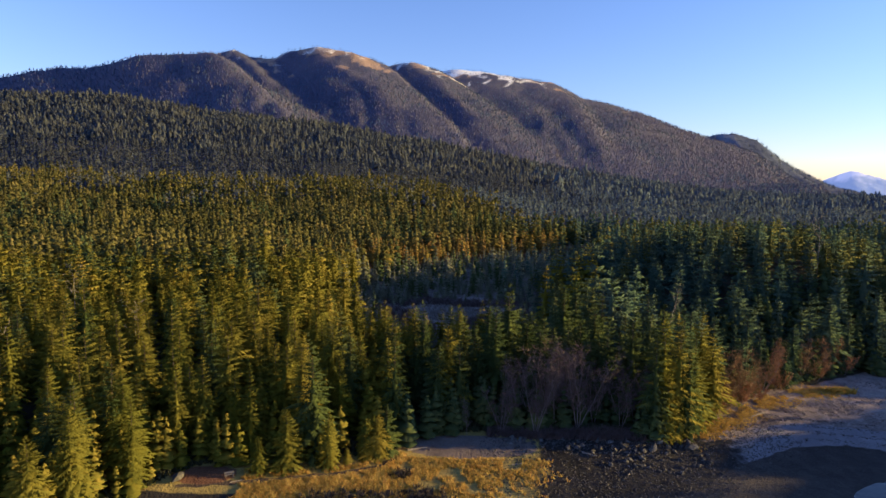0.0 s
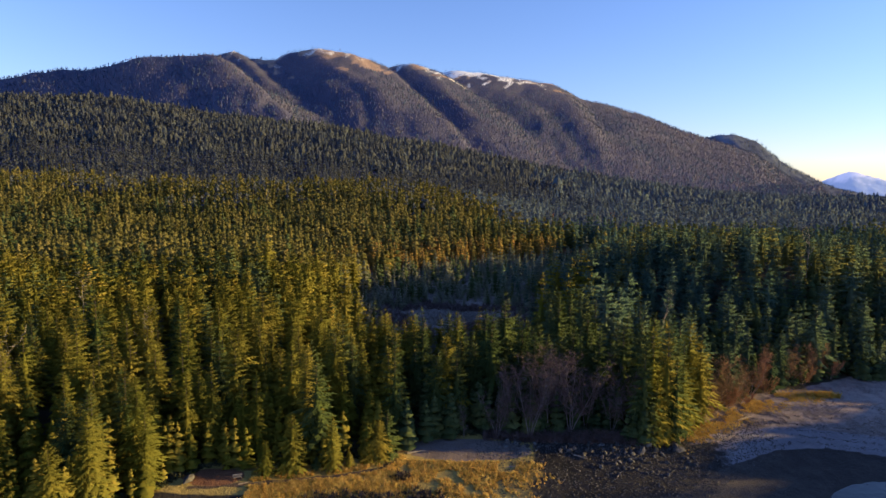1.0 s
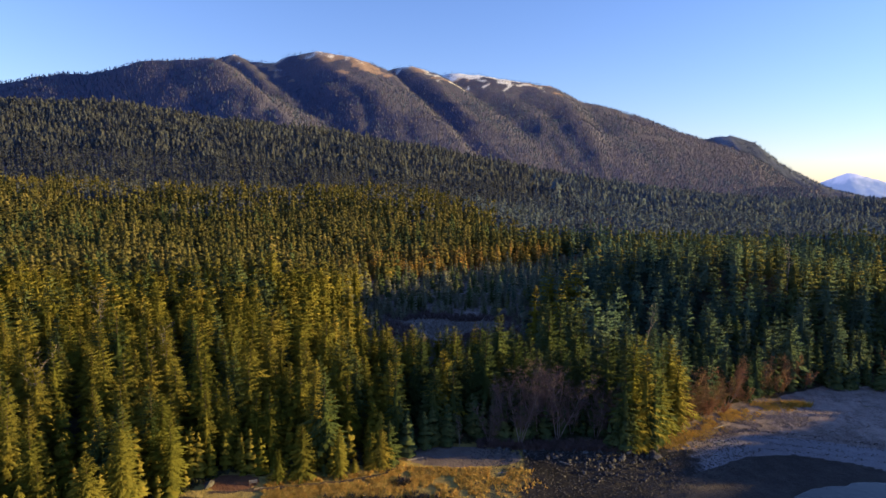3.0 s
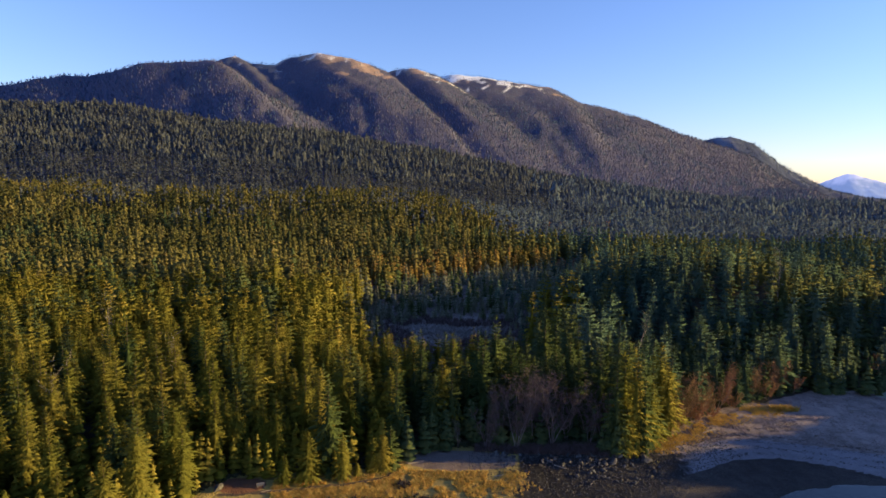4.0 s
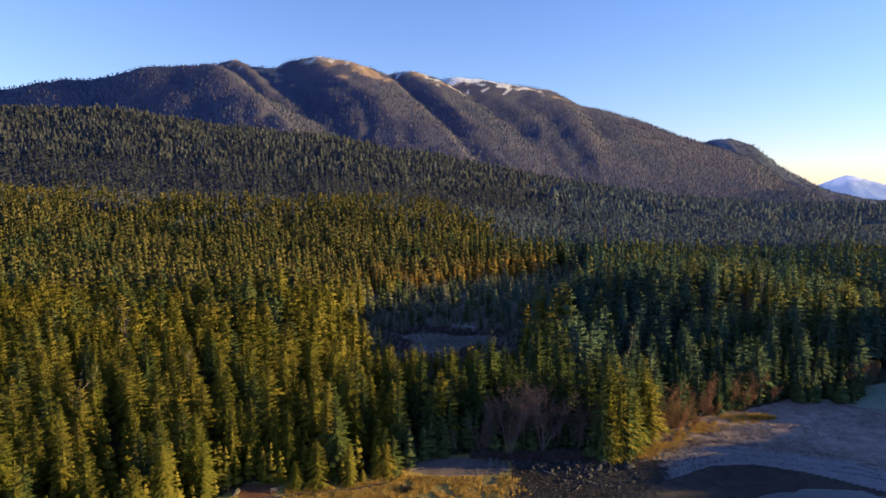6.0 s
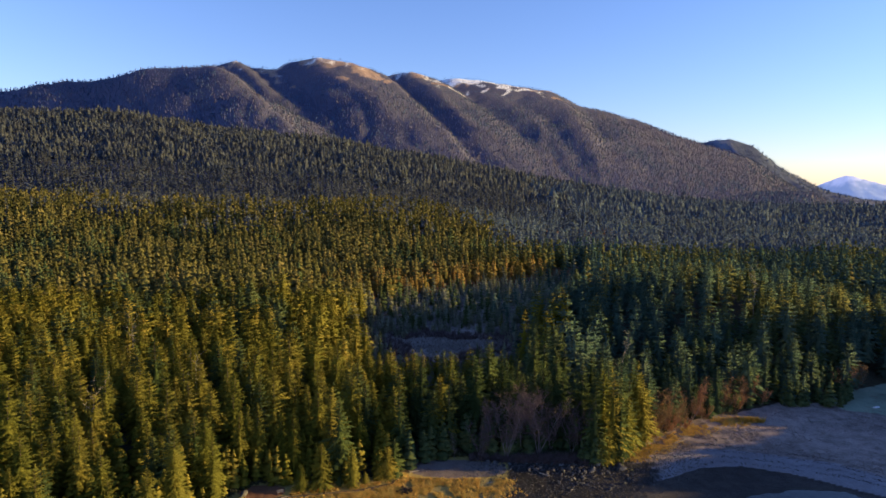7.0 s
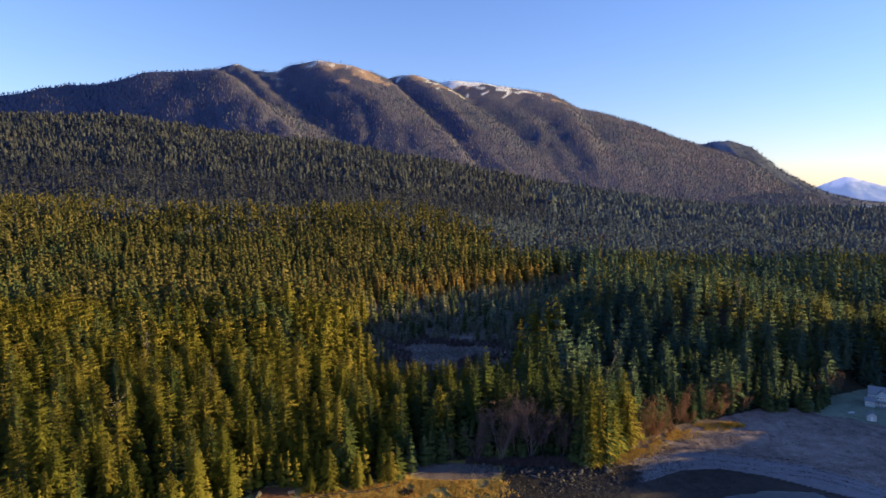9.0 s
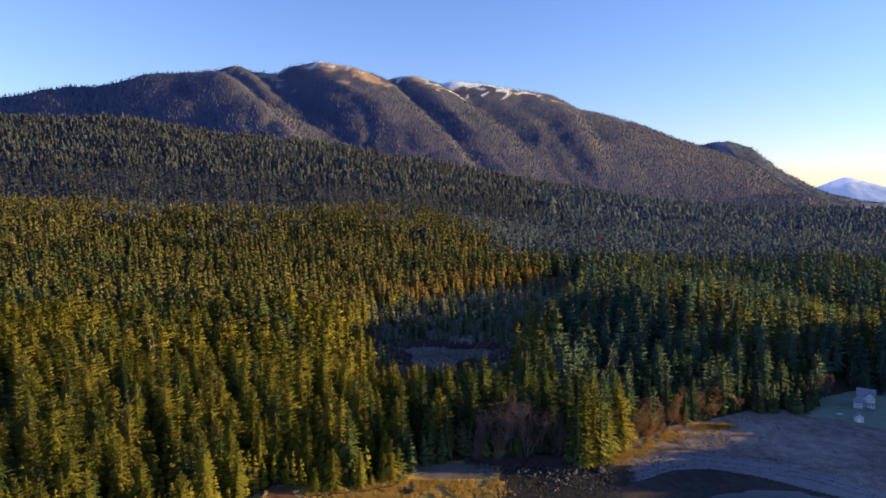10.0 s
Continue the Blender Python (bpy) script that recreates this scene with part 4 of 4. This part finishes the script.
def bare_tree(name, label, category, group, x, y, height, seed, wood, twig, stems=2, spread=0.35, twigs=700, turn=0.0):
    """A leafless tree: stems, limbs in one mesh, fine twigs in another."""
    r = random.Random(seed)
    sv, sf, tv, tf = [], [], [], []
    ends = []
    for s in range(stems):
        a = 6.28 * s / stems + r.uniform(-0.5, 0.5)
        p = Vector((0.25 * math.cos(a), 0.25 * math.sin(a), -0.2))
        d = Vector((spread * math.cos(a) * r.uniform(0.3, 1), spread * math.sin(a) * r.uniform(0.3, 1), 1)).normalized()
        rad = 0.13 * height / 14
        for k in range(7):
            q = p + d * height / 7.2 * r.uniform(0.85, 1.05)
            tube(sv, sf, p, q, rad, rad * 0.8, 5)
            rad *= 0.8
            p = q
            d = (d + Vector((r.uniform(-0.13, 0.13), r.uniform(-0.13, 0.13), 0.05))).normalized()
            if k > 0:
                for _ in range(3):
                    b = r.uniform(0, 6.28)
                    e = (d + 1.0 * Vector((math.cos(b), math.sin(b), r.uniform(-0.1, 0.5)))).normalized()
                    m = p + e * height * r.uniform(0.07, 0.15)
                    m2 = m + (e + Vector((0, 0, 0.7))).normalized() * height * r.uniform(0.05, 0.11)
                    tube(sv, sf, p, m, rad * 0.5, rad * 0.3, 3)
                    tube(sv, sf, m, m2, rad * 0.3, rad * 0.12, 3)
                    ends += [m, m2, (p + m) / 2]
    for _ in range(twigs):
        p = r.choice(ends)
        d = Vector((r.gauss(0, 1), r.gauss(0, 1), r.gauss(0.6, 0.8))).normalized()
        q = p + d * height * r.uniform(0.05, 0.13)
        w = Vector((r.gauss(0, 1), r.gauss(0, 1), r.gauss(0, 1))).normalized() * max(height, 8) * (0.0026 if wood is twig or twig is M_TWIGS else 0.0036)
        n = len(tv)
        tv += [p - w, p + w, q]
        tf.append((n, n + 1, n + 2))
    ob = new(name)
    tagged(ob, label, category, group)
    part("trunk", mesh_of("trunk", [tuple(v) for v in sv], sf, wood, None, True), ob)
    part("crown", mesh_of("crown", [tuple(v) for v in tv], tf, twig), ob)
    ob.matrix_basis = pose(x, y, float(land(x, y)), 0, 0, turn)
    return ob


for i, (x, y) in enumerate(BARE):
    bare_tree("alder_tree", "leafless pale-barked alder in the shaded cove", "tree", "bare alders in the cove", x, y, (15, 17, 16, 13, 12, 15, 10, 12, 9)[i], 100 + i, M_PALE_BARK, M_TWIGS, 4 + i % 2, 0.42, 2600, i * 50)
bare_tree("alder_sapling", "small leafless pale sapling before dark spruces", "tree", "", 3.5, 119.5, 7.0, 140, M_PALE_BARK, M_TWIGS, 1, 0.2, 700)
SHRUBS = [(61.5, 135.5, 10), (66, 139.5, 12), (59.5, 131.5, 6), (68.5, 138, 6), (72, 143.5, 10), (79, 149, 11), (84, 150.5, 5), (93, 158, 11), (98, 158, 6), (103, 163, 10), (109, 164, 6), (57, 128.5, 4), (74, 142, 4), (152, 180, 9), (144, 176, 8)]
for i, (x, y, h) in enumerate(SHRUBS):
    bare_tree("red_shrub", "red-brown leafless shrub along the marsh edge", "shrub", "red shrubs at the marsh", x, y, h, 200 + i, M_PALE_BARK, M_RED_TWIGS, 7, 1.0, 4500, i * 35)

# dead grey trees among the spruces
SNAGS = [(-32, 214, 13), (-28, 206, 10), (5, 262, 12), (-20, 255, 11), (30, 268, 14), (-120, 190, 23), (-75, 140, 22), (62, 170, 21), (130, 215, 23), (-40, 380, 15), (10, 420, 13), (-95, 118, 20)]
for i, (x, y, h) in enumerate(SNAGS):
    bare_tree("dead_tree", "standing dead grey conifer with broken limbs", "tree", "dead trees", x, y, h, 300 + i, M_SNAG, M_SNAG, 1, 0.03, 90)


# ---- stones, driftwood, grass on the shore ----
def stone_mesh(seed, mat):
    bm = bmesh.new()
    bmesh.ops.create_icosphere(bm, subdivisions=1, radius=0.5)
    r = random.Random(seed)
    sc = Vector((r.uniform(0.8, 1.4), r.uniform(0.6, 0.9), r.uniform(0.45, 0.8)))
    for v in bm.verts:
        v.co = Vector(v.co * sc) * r.uniform(0.62, 1.2)
    return bm_mesh("boulder", bm, mat)


STONES = [stone_mesh(i, M_STONE) for i in range(8)]
r = random.Random(5)
for i in range(250):
    if i >= 190:
        x, y = r.uniform(30, 50), r.uniform(104.5, 114.5)
        size = r.uniform(0.4, 1.2)
    elif i < 120:
        x = r.uniform(11, 50)
        y = float(np.interp(x, EDGE_X, EDGE_Y)) - abs(r.gauss(0.5, 2.8)) + 0.8
        size = r.uniform(0.45, 1.25) * (1.8 if r.random() < 0.15 else 1)
    else:
        x = r.uniform(8, 56)
        y = float(np.interp(x, EDGE_X, EDGE_Y)) - r.uniform(2, 16)
        size = r.uniform(0.3, 0.65)
    ob = tagged(new("boulder", STONES[i % 8]), "grey weathered boulder on the rocky shore", "rock", "boulders on the shore")
    ob.matrix_basis = pose(x, y, float(land(x, y)) + size * 0.12, r.uniform(-50, 50), r.uniform(-50, 50), r.uniform(0, 360)) @ Matrix.Diagonal((size, size, size, 1))
big = tagged(new("boulder", STONES[2]), "large pale boulder at the point", "rock", "boulders on the shore")
big.matrix_basis = pose(47.5, 114.0, float(land(47.5, 114.0)) + 0.5, 0, 0, 20) @ Matrix.Diagonal((2.6, 2.6, 2.4, 1))
lone = tagged(new("boulder", STONES[4]), "brown boulder beside the grassy track", "rock", "boulders on the shore")
lone.matrix_basis = pose(-46.4, 98.9, float(land(-46.4, 98.9)) + 0.7, 0, 0, 70) @ Matrix.Diagonal((3.6, 3.2, 3.2, 1))


def pebbles():
    base = [(0.5, 0, 0), (-0.4, 0.3, 0), (-0.3, -0.45, 0), (0.05, 0.02, 0.42)]
    tris = [(0, 1, 3), (1, 2, 3), (2, 0, 3)]
    n = 6500
    x = rng.uniform(6, 72, n)
    y = np.interp(x, EDGE_X, EDGE_Y) + 1 - rng.uniform(0, 1, n) ** 1.2 * 22
    size = rng.uniform(0.12, 0.5, n)
    turn = rng.uniform(0, 6.28, n)
    b = np.array(base)
    c, s = np.cos(turn)[:, None], np.sin(turn)[:, None]
    vx = x[:, None] + size[:, None] * (b[None, :, 0] * c - b[None, :, 1] * s)
    vy = y[:, None] + size[:, None] * (b[None, :, 0] * s + b[None, :, 1] * c)
    vz = land(x, y)[:, None] + size[:, None] * b[None, :, 2] - 0.02
    f = (np.array(tris)[None] + (np.arange(n) * 4)[:, None, None]).reshape(-1, 3)
    me = mesh_of("cobbles", np.stack((vx, vy, vz), 2).reshape(-1, 3), f, M_PEBBLE)
    tagged(new("cobbles", me), "dark wet cobbles over the tidal beach", "cobbles", kind="stuff")


pebbles()


def tufts(name, label, x, y, height, mat, blades=7, width=0.05):
    n = len(x)
    a = rng.uniform(0, 6.28, (n, blades))
    lean = rng.uniform(0.2, 0.9, (n, blades)) * height[:, None]
    up = rng.uniform(0.6, 1.1, (n, blades)) * height[:, None]
    x0 = x[:, None] + rng.normal(0, 0.14, (n, blades))
    y0 = y[:, None] + rng.normal(0, 0.14, (n, blades))
    z0 = np.broadcast_to((land(x, y) - 0.03)[:, None], x0.shape)
    wx, wy = -np.sin(a) * width * (0.6 + height[:, None]), np.cos(a) * width * (0.6 + height[:, None])
    v = np.stack((np.stack((x0 - wx, y0 - wy, z0), 2), np.stack((x0 + wx, y0 + wy, z0), 2), np.stack((x0 + lean * np.cos(a), y0 + lean * np.sin(a), z0 + up), 2)), 2).reshape(-1, 3)
    f = np.arange(len(v)).reshape(-1, 3)
    tagged(new(name, mesh_of(name, v, f, mat)), label, "grass", kind="stuff")


n = 17000
x = rng.uniform(-36, 24, n)
y = np.interp(x, EDGE_X, EDGE_Y) - rng.uniform(0.5, 16, n) * np.where(x > -9, 1.6, 1.0)
ok = (x < 12 + 0.5 * (y - 101) + 9 * fbm(x / 4, y / 4, 122, 3) + 3 * rng.normal(0, 1, n)) & (fbm(x / 4, y / 4, 120, 3) > -0.28) & (y > 91) & ~((y > 109.3) & (x > -8)) & (np.abs(y - np.interp(x, (-48, -40, -30, -20, -13, -10, -8.6), (96.5, 98, 100, 102, 105, 108, 114))) > 0.8)
tufts("dry_grass", "golden dry beach grass in clumps", x[ok], y[ok], rng.uniform(0.25, 0.7, ok.sum()), M_DRYGRASS, 6, 0.08)
n = 12000
x = rng.uniform(50, 165, n)
edge = np.interp(x, EDGE_X, EDGE_Y)
top = np.interp(x, (40, 54, 65, 76, 92, 107, 118, 123, 300), (114, 117, 125, 130, 127, 122, 113, 105, 40))
y = top + 1 + (edge - top) * rng.uniform(0, 1, n)
ok = (fbm(x / 6, y / 6, 121, 3) > 0.0)
tufts("marsh_grass", "flattened tan marsh grass on the tidal meadow", x[ok], y[ok], rng.uniform(0.08, 0.24, ok.sum()), M_MARSHGRASS, 5, 0.1)
n = 4600
x = rng.uniform(49, 97, n)
y = np.interp(x, EDGE_X, EDGE_Y) + rng.normal(-1.8, 2.2, n)
ok = fbm(x / 3, y / 3, 123, 3) > -0.1
tufts("edge_grass", "orange-gold dry grass below the shrubs", x[ok], y[ok], rng.uniform(0.15, 0.5, ok.sum()), M_DRYGRASS, 6, 0.07)
n = 2200
x = rng.uniform(44, 124, n)
line = np.interp(x, (40, 54, 65, 76, 92, 107, 118, 123, 300), (114, 117, 125, 130, 127, 122, 113, 105, 40))
y = line + rng.choice((-1.0, -4.5, -8.0, 2.5), n) + rng.normal(0, 0.45, n)
tufts("seaweed", "dark seaweed and drift lines along the tidal sand", x, y, rng.uniform(0.04, 0.14, n), M_BRUSH, 5, 0.22)
n = 260
x, y = 98.7 + rng.normal(0, 1.5, n), 149.6 + rng.normal(0, 0.5, n)
tufts("tall_grass", "golden tall grass clump at the marsh edge", x, y, rng.uniform(0.8, 1.5, n), M_DRYGRASS, 7, 0.09)
n = 380
x = np.concatenate((rng.normal(-4, 2.2, 160), rng.normal(-13, 3, 80), rng.normal(-8, 0.8, 60), rng.normal(-20, 2, 80)))
y = np.concatenate((rng.normal(95.5, 1.2, 160), rng.normal(95, 1.0, 80), rng.normal(102.5, 0.6, 60), rng.normal(94, 1, 80)))
tufts("brush", "dark low brush among the beach grass", x, y, rng.uniform(0.5, 1.2, n), M_BRUSH, 8, 0.12)
n = 1300
x, y = rng.uniform(8, 42, n), 0
y = np.interp(x, EDGE_X, EDGE_Y) + rng.uniform(0.5, 5, n)
tufts("thicket", "dark leafless thicket under the alders", x, y, rng.uniform(0.5, 1.6, n), M_TWIGS, 9, 0.035)
n = 2600
x = rng.uniform(-60, 55, n)
y = np.interp(x, EDGE_X, EDGE_Y) + rng.uniform(3, 10, n)
tufts("undergrowth", "dark green salal and brush under the forest edge", x, y, rng.uniform(0.4, 1.0, n), M_UNDERGROWTH, 9, 0.1)
n = 3000
x, y = rng.normal(0, 16, n), rng.normal(237, 11, n)
tufts("clearing_grass", "pale dead grass and sedge in the clearing", x, y, rng.uniform(0.3, 1.0, n), M_SNAG, 4, 0.1)

n = 1500
a = rng.uniform(0, 6.28, n)
q = rng.uniform(0.6, 1.3, n) ** 0.8 * (1 + 0.25 * np.sin(3 * a + 1))
tufts("clearing_shrubs", "bare grey-brown shrubs round the clearing", 31 * q * np.cos(a), 237 + 25 * q * np.sin(a), rng.uniform(0.8, 2.6, n), M_TWIGS, 9, 0.06)
n = 2400
x = rng.uniform(-80, 135, n)
y = np.interp(x, STRIP_X, STRIP_Y) + rng.normal(0, 11, n)
tufts("meadow_shrubs", "red-brown shrubs and dead grass along the wet meadow", x, y, rng.uniform(0.8, 2.8, n), M_MEADOW, 8, 0.12)
n = 900
x, y = 220 + rng.normal(0, 32, n), 860 + rng.normal(0, 10, n)
tufts("far_meadow_shrubs", "red-brown shrubs in a far meadow", x, y, rng.uniform(1.0, 3.0, n), M_MEADOW, 8, 0.16)


def log(x, y, length, radius, turn, seed):
    verts, faces = [], []
    rr = random.Random(seed)
    p = Vector((-length / 2, 0, radius))
    for k in range(4):
        q = p + Vector((length / 4, rr.uniform(-0.1, 0.1), rr.uniform(-0.03, 0.05)))
        tube(verts, faces, p, q, radius * (1 - 0.15 * k), radius * (0.85 - 0.15 * k), 7)
        p = q
    m = len(verts)
    faces_n = [tuple(f) for f in faces]
    me = bpy.data.meshes.new("driftwood_log")
    me.from_pydata([tuple(v) for v in verts], [], faces_n + [tuple(range(6, -1, -1)), tuple(range(m - 7, m))])
    me.materials.append(M_SNAG)
    ob = tagged(new("driftwood_log", me), "bleached driftwood log on the upper beach", "log", "driftwood logs")
    ob.matrix_basis = pose(x, y, float(land(x, y)) - 0.05, 0, 0, turn)


for i, (x, y, l, rad, t) in enumerate([(-6, 112.5, 4, 0.2, 20), (-4.8, 112.8, 3, 0.16, -25), (13, 107.5, 2.5, 0.11, 15), (33, 105, 2.5, 0.12, 60), (-36.5, 99.2, 2.5, 0.1, 35), (70, 133, 5, 0.2, 30), (27, 111, 3, 0.18, -35), (120, 150, 5, 0.2, 10)]):
    log(x, y, l, rad, t, i)


# ---- the house at the marsh ----
def gable(bm, x0, x1, y0, y1, z0, z1, over=0.4, axis="x", thick=0.2):
    """A pitched roof: two sloping slabs, ridge along the axis."""
    if axis == "x":
        ym = (y0 + y1) / 2
        sides = [((x0 - over, y0 - over, z0), (x1 + over, y0 - over, z0), (x1 + over, ym, z1), (x0 - over, ym, z1)), ((x0 - over, ym, z1), (x1 + over, ym, z1), (x1 + over, y1 + over, z0), (x0 - over, y1 + over, z0))]
    else:
        xm = (x0 + x1) / 2
        sides = [((x0 - over, y0 - over, z0), (xm, y0 - over, z1), (xm, y1 + over, z1), (x0 - over, y1 + over, z0)), ((xm, y0 - over, z1), (x1 + over, y0 - over, z0), (x1 + over, y1 + over, z0), (xm, y1 + over, z1))]
    for q in sides:
        lo = [bm.verts.new(v) for v in q]
        hi = [bm.verts.new((v[0], v[1], v[2] + thick)) for v in q]
        bm.faces.new(lo[::-1])
        bm.faces.new(hi)
        for k in range(4):
            bm.faces.new((lo[k], lo[(k + 1) % 4], hi[(k + 1) % 4], hi[k]))


def walls(bm, x0, x1, y0, y1, z0, z1, peak=0.0, axis="x"):
    """Walls of a house block, with gable ends up to the peak."""
    box(bm, (x0 + x1) / 2, (y0 + y1) / 2, (z0 + z1) / 2, x1 - x0, y1 - y0, z1 - z0)
    if peak:
        for k in ((x0, x1) if axis == "x" else (y0, y1)):
            d = 0.15 if k in (x0, y0) else -0.15
            if axis == "x":
                tri = [(k, y0, z1), (k, y1, z1), (k, (y0 + y1) / 2, peak)]
                tri2 = [(k + d, b, c) for _, b, c in tri]
            else:
                tri = [(x0, k, z1), (x1, k, z1), ((x0 + x1) / 2, k, peak)]
                tri2 = [(a, k + d, c) for a, _, c in tri]
            va, vb = [bm.verts.new(v) for v in tri], [bm.verts.new(v) for v in tri2]
            bm.faces.new(va)
            bm.faces.new(vb[::-1])
            for j in range(3):
                bm.faces.new((va[j], vb[j], vb[(j + 1) % 3], va[(j + 1) % 3]))


def window(parent, x, y, z, w, h):
    """A window in a wall that faces -y: a frame with a pane."""
    bm = bmesh.new()
    t = 0.24
    for dx, dz, sx, sz in ((0, h / 2, w + t, t), (0, -h / 2, w + t, t), (-w / 2, 0, t, h - t), (w / 2, 0, t, h - t), (0, 0, 0.12, h - t)):
        box(bm, x + dx, y - 0.06, z + dz, sx, 0.14, sz)
    fr = part("window", bm_mesh("window", bm, M_TRIM), parent, "white-framed window")
    bm = bmesh.new()
    box(bm, x, y - 0.01, z, w, 0.04, h)
    part("pane", bm_mesh("pane", bm, M_GLASS), fr, "dark window glass")


def house():
    ob = new("house")
    tagged(ob, "two-storey blue-grey house with white-framed windows by the marsh", "house")
    bm = bmesh.new()
    walls(bm, -4.6, 5.0, 0, 8, -0.5, 6.2)
    walls(bm, -0.5, 5.0, -0.6, 0.2, 3.0, 6.2, 8.6, "y")
    part("wall", bm_mesh("wall", bm, M_SIDING), ob)
    bm = bmesh.new()
    walls(bm, -6.2, -1.0, -3.2, 0.0, -0.5, 2.9)
    part("wall", bm_mesh("wall", bm, M_SIDING), ob)
    bm = bmesh.new()
    gable(bm, -4.6, 5.0, 0, 8, 6.0, 9.6)
    part("roof", bm_mesh("roof", bm, M_ROOF), ob)
    bm = bmesh.new()
    gable(bm, -0.5, 5.0, -0.6, 4.0, 6.1, 8.8, 0.4, "y")
    part("roof", bm_mesh("roof", bm, M_ROOF), ob)
    bm = bmesh.new()
    gable(bm, -6.2, -1.0, -3.2, 1.2, 2.8, 4.6)
    part("roof", bm_mesh("roof", bm, M_ROOF), ob)
    bm = bmesh.new()
    box(bm, 2.4, -1.4, 2.85, 5.4, 1.8, 0.2)
    box(bm, 2.4, -1.4, 0.1, 5.4, 2.4, 0.3)
    part("porch", bm_mesh("porch", bm, M_ROOF), ob)
    for px in (0.0, 1.7, 3.3, 4.9):
        bm = bmesh.new()
        box(bm, px, -2.2, 1.5, 0.18, 0.18, 2.7)
        part("porch_post", bm_mesh("porch_post", bm, M_TRIM), ob)
    for wx in (-5.3, -4.2, -3.1, -2.0):
        window(ob, wx, -3.2, 1.7, 0.8, 1.2)
    for wx in (0.3, 1.6, 2.9, 4.2):
        window(ob, wx, -0.6, 4.6, 0.9, 1.3)
    for wx in (1.7, 2.8):
        window(ob, wx, -0.6, 7.0, 0.8, 1.1)
    for wx in (0.6, 2.2, 3.8):
        window(ob, wx, 0.0, 1.6, 1.1, 1.6)
    for wx in (-3.6, -2.2):
        window(ob, wx, 0.0, 4.9, 0.9, 1.2)
    bm = bmesh.new()
    box(bm, -3.0, 5.5, 9.2, 0.8, 0.8, 2.4)
    part("chimney", bm_mesh("chimney", bm, M_STONE), ob)
    ob.matrix_basis = pose(161.2, 169.6, float(land(161.2, 169.6)) + 0.1, 0, 0, -32) @ Matrix.Diagonal((0.60, 0.64, 0.69, 1))


def shed():
    ob = tagged(new("shed"), "small pale wooden shed on the lawn", "shed")
    bm = bmesh.new()
    walls(bm, -1.6, 1.6, -1.4, 1.4, -0.3, 2.2, 3.6, "y")
    part("wall", bm_mesh("wall", bm, M_METAL), ob)
    bm = bmesh.new()
    gable(bm, -1.6, 1.6, -1.4, 1.4, 2.1, 3.6, 0.25, "y", 0.12)
    part("roof", bm_mesh("roof", bm, M_ROOF), ob)
    bm = bmesh.new()
    box(bm, 0, -1.43, 0.95, 0.9, 0.08, 1.9)
    part("door", bm_mesh("door", bm, M_TRIM), ob)
    ob.matrix_basis = pose(150.0, 156.2, float(land(150.0, 156.2)), 0, 0, -25) @ Matrix.Scale(0.85, 4)


house()
shed()

# an upturned pale skiff on the lawn, and a bench by the track
bm = bmesh.new()
bmesh.ops.create_uvsphere(bm, u_segments=14, v_segments=8, radius=1.0)
for v in list(bm.verts):
    if v.co.z < -0.05:
        bm.verts.remove(v)
for v in bm.verts:
    v.co = Vector((v.co.x * 2.2, v.co.y * 0.75 * (1 - 0.35 * max(0, v.co.x) ** 2), v.co.z * 0.55))
skiff = tagged(new("skiff", bm_mesh("skiff", bm, M_METAL)), "pale upturned skiff lying on the lawn", "boat")
skiff.matrix_basis = pose(147.6, 163.0, float(land(147.6, 163.0)), 0, 0, 15) @ Matrix.Scale(0.7, 4)

bench = tagged(new("picnic_bench"), "pale weathered bench beside the grassy track", "bench")
for k, (sx, sy, sz, px, py, pz, nm) in enumerate([(2.0, 0.5, 0.08, 0, 0, 0.55, "seat"), (2.0, 0.08, 0.45, 0, 0.28, 0.9, "backrest"), (0.1, 0.5, 0.55, -0.8, 0, 0.27, "leg"), (0.1, 0.5, 0.55, 0.8, 0, 0.27, "leg")]):
    bm = bmesh.new()
    box(bm, px, py, pz, sx, sy, sz)
    part(nm, bm_mesh(nm, bm, M_SNAG), bench)
bench.matrix_basis = pose(-38.2, 100.3, float(land(-38.2, 100.3)), 0, 0, 25) @ Matrix.Scale(0.8, 4)
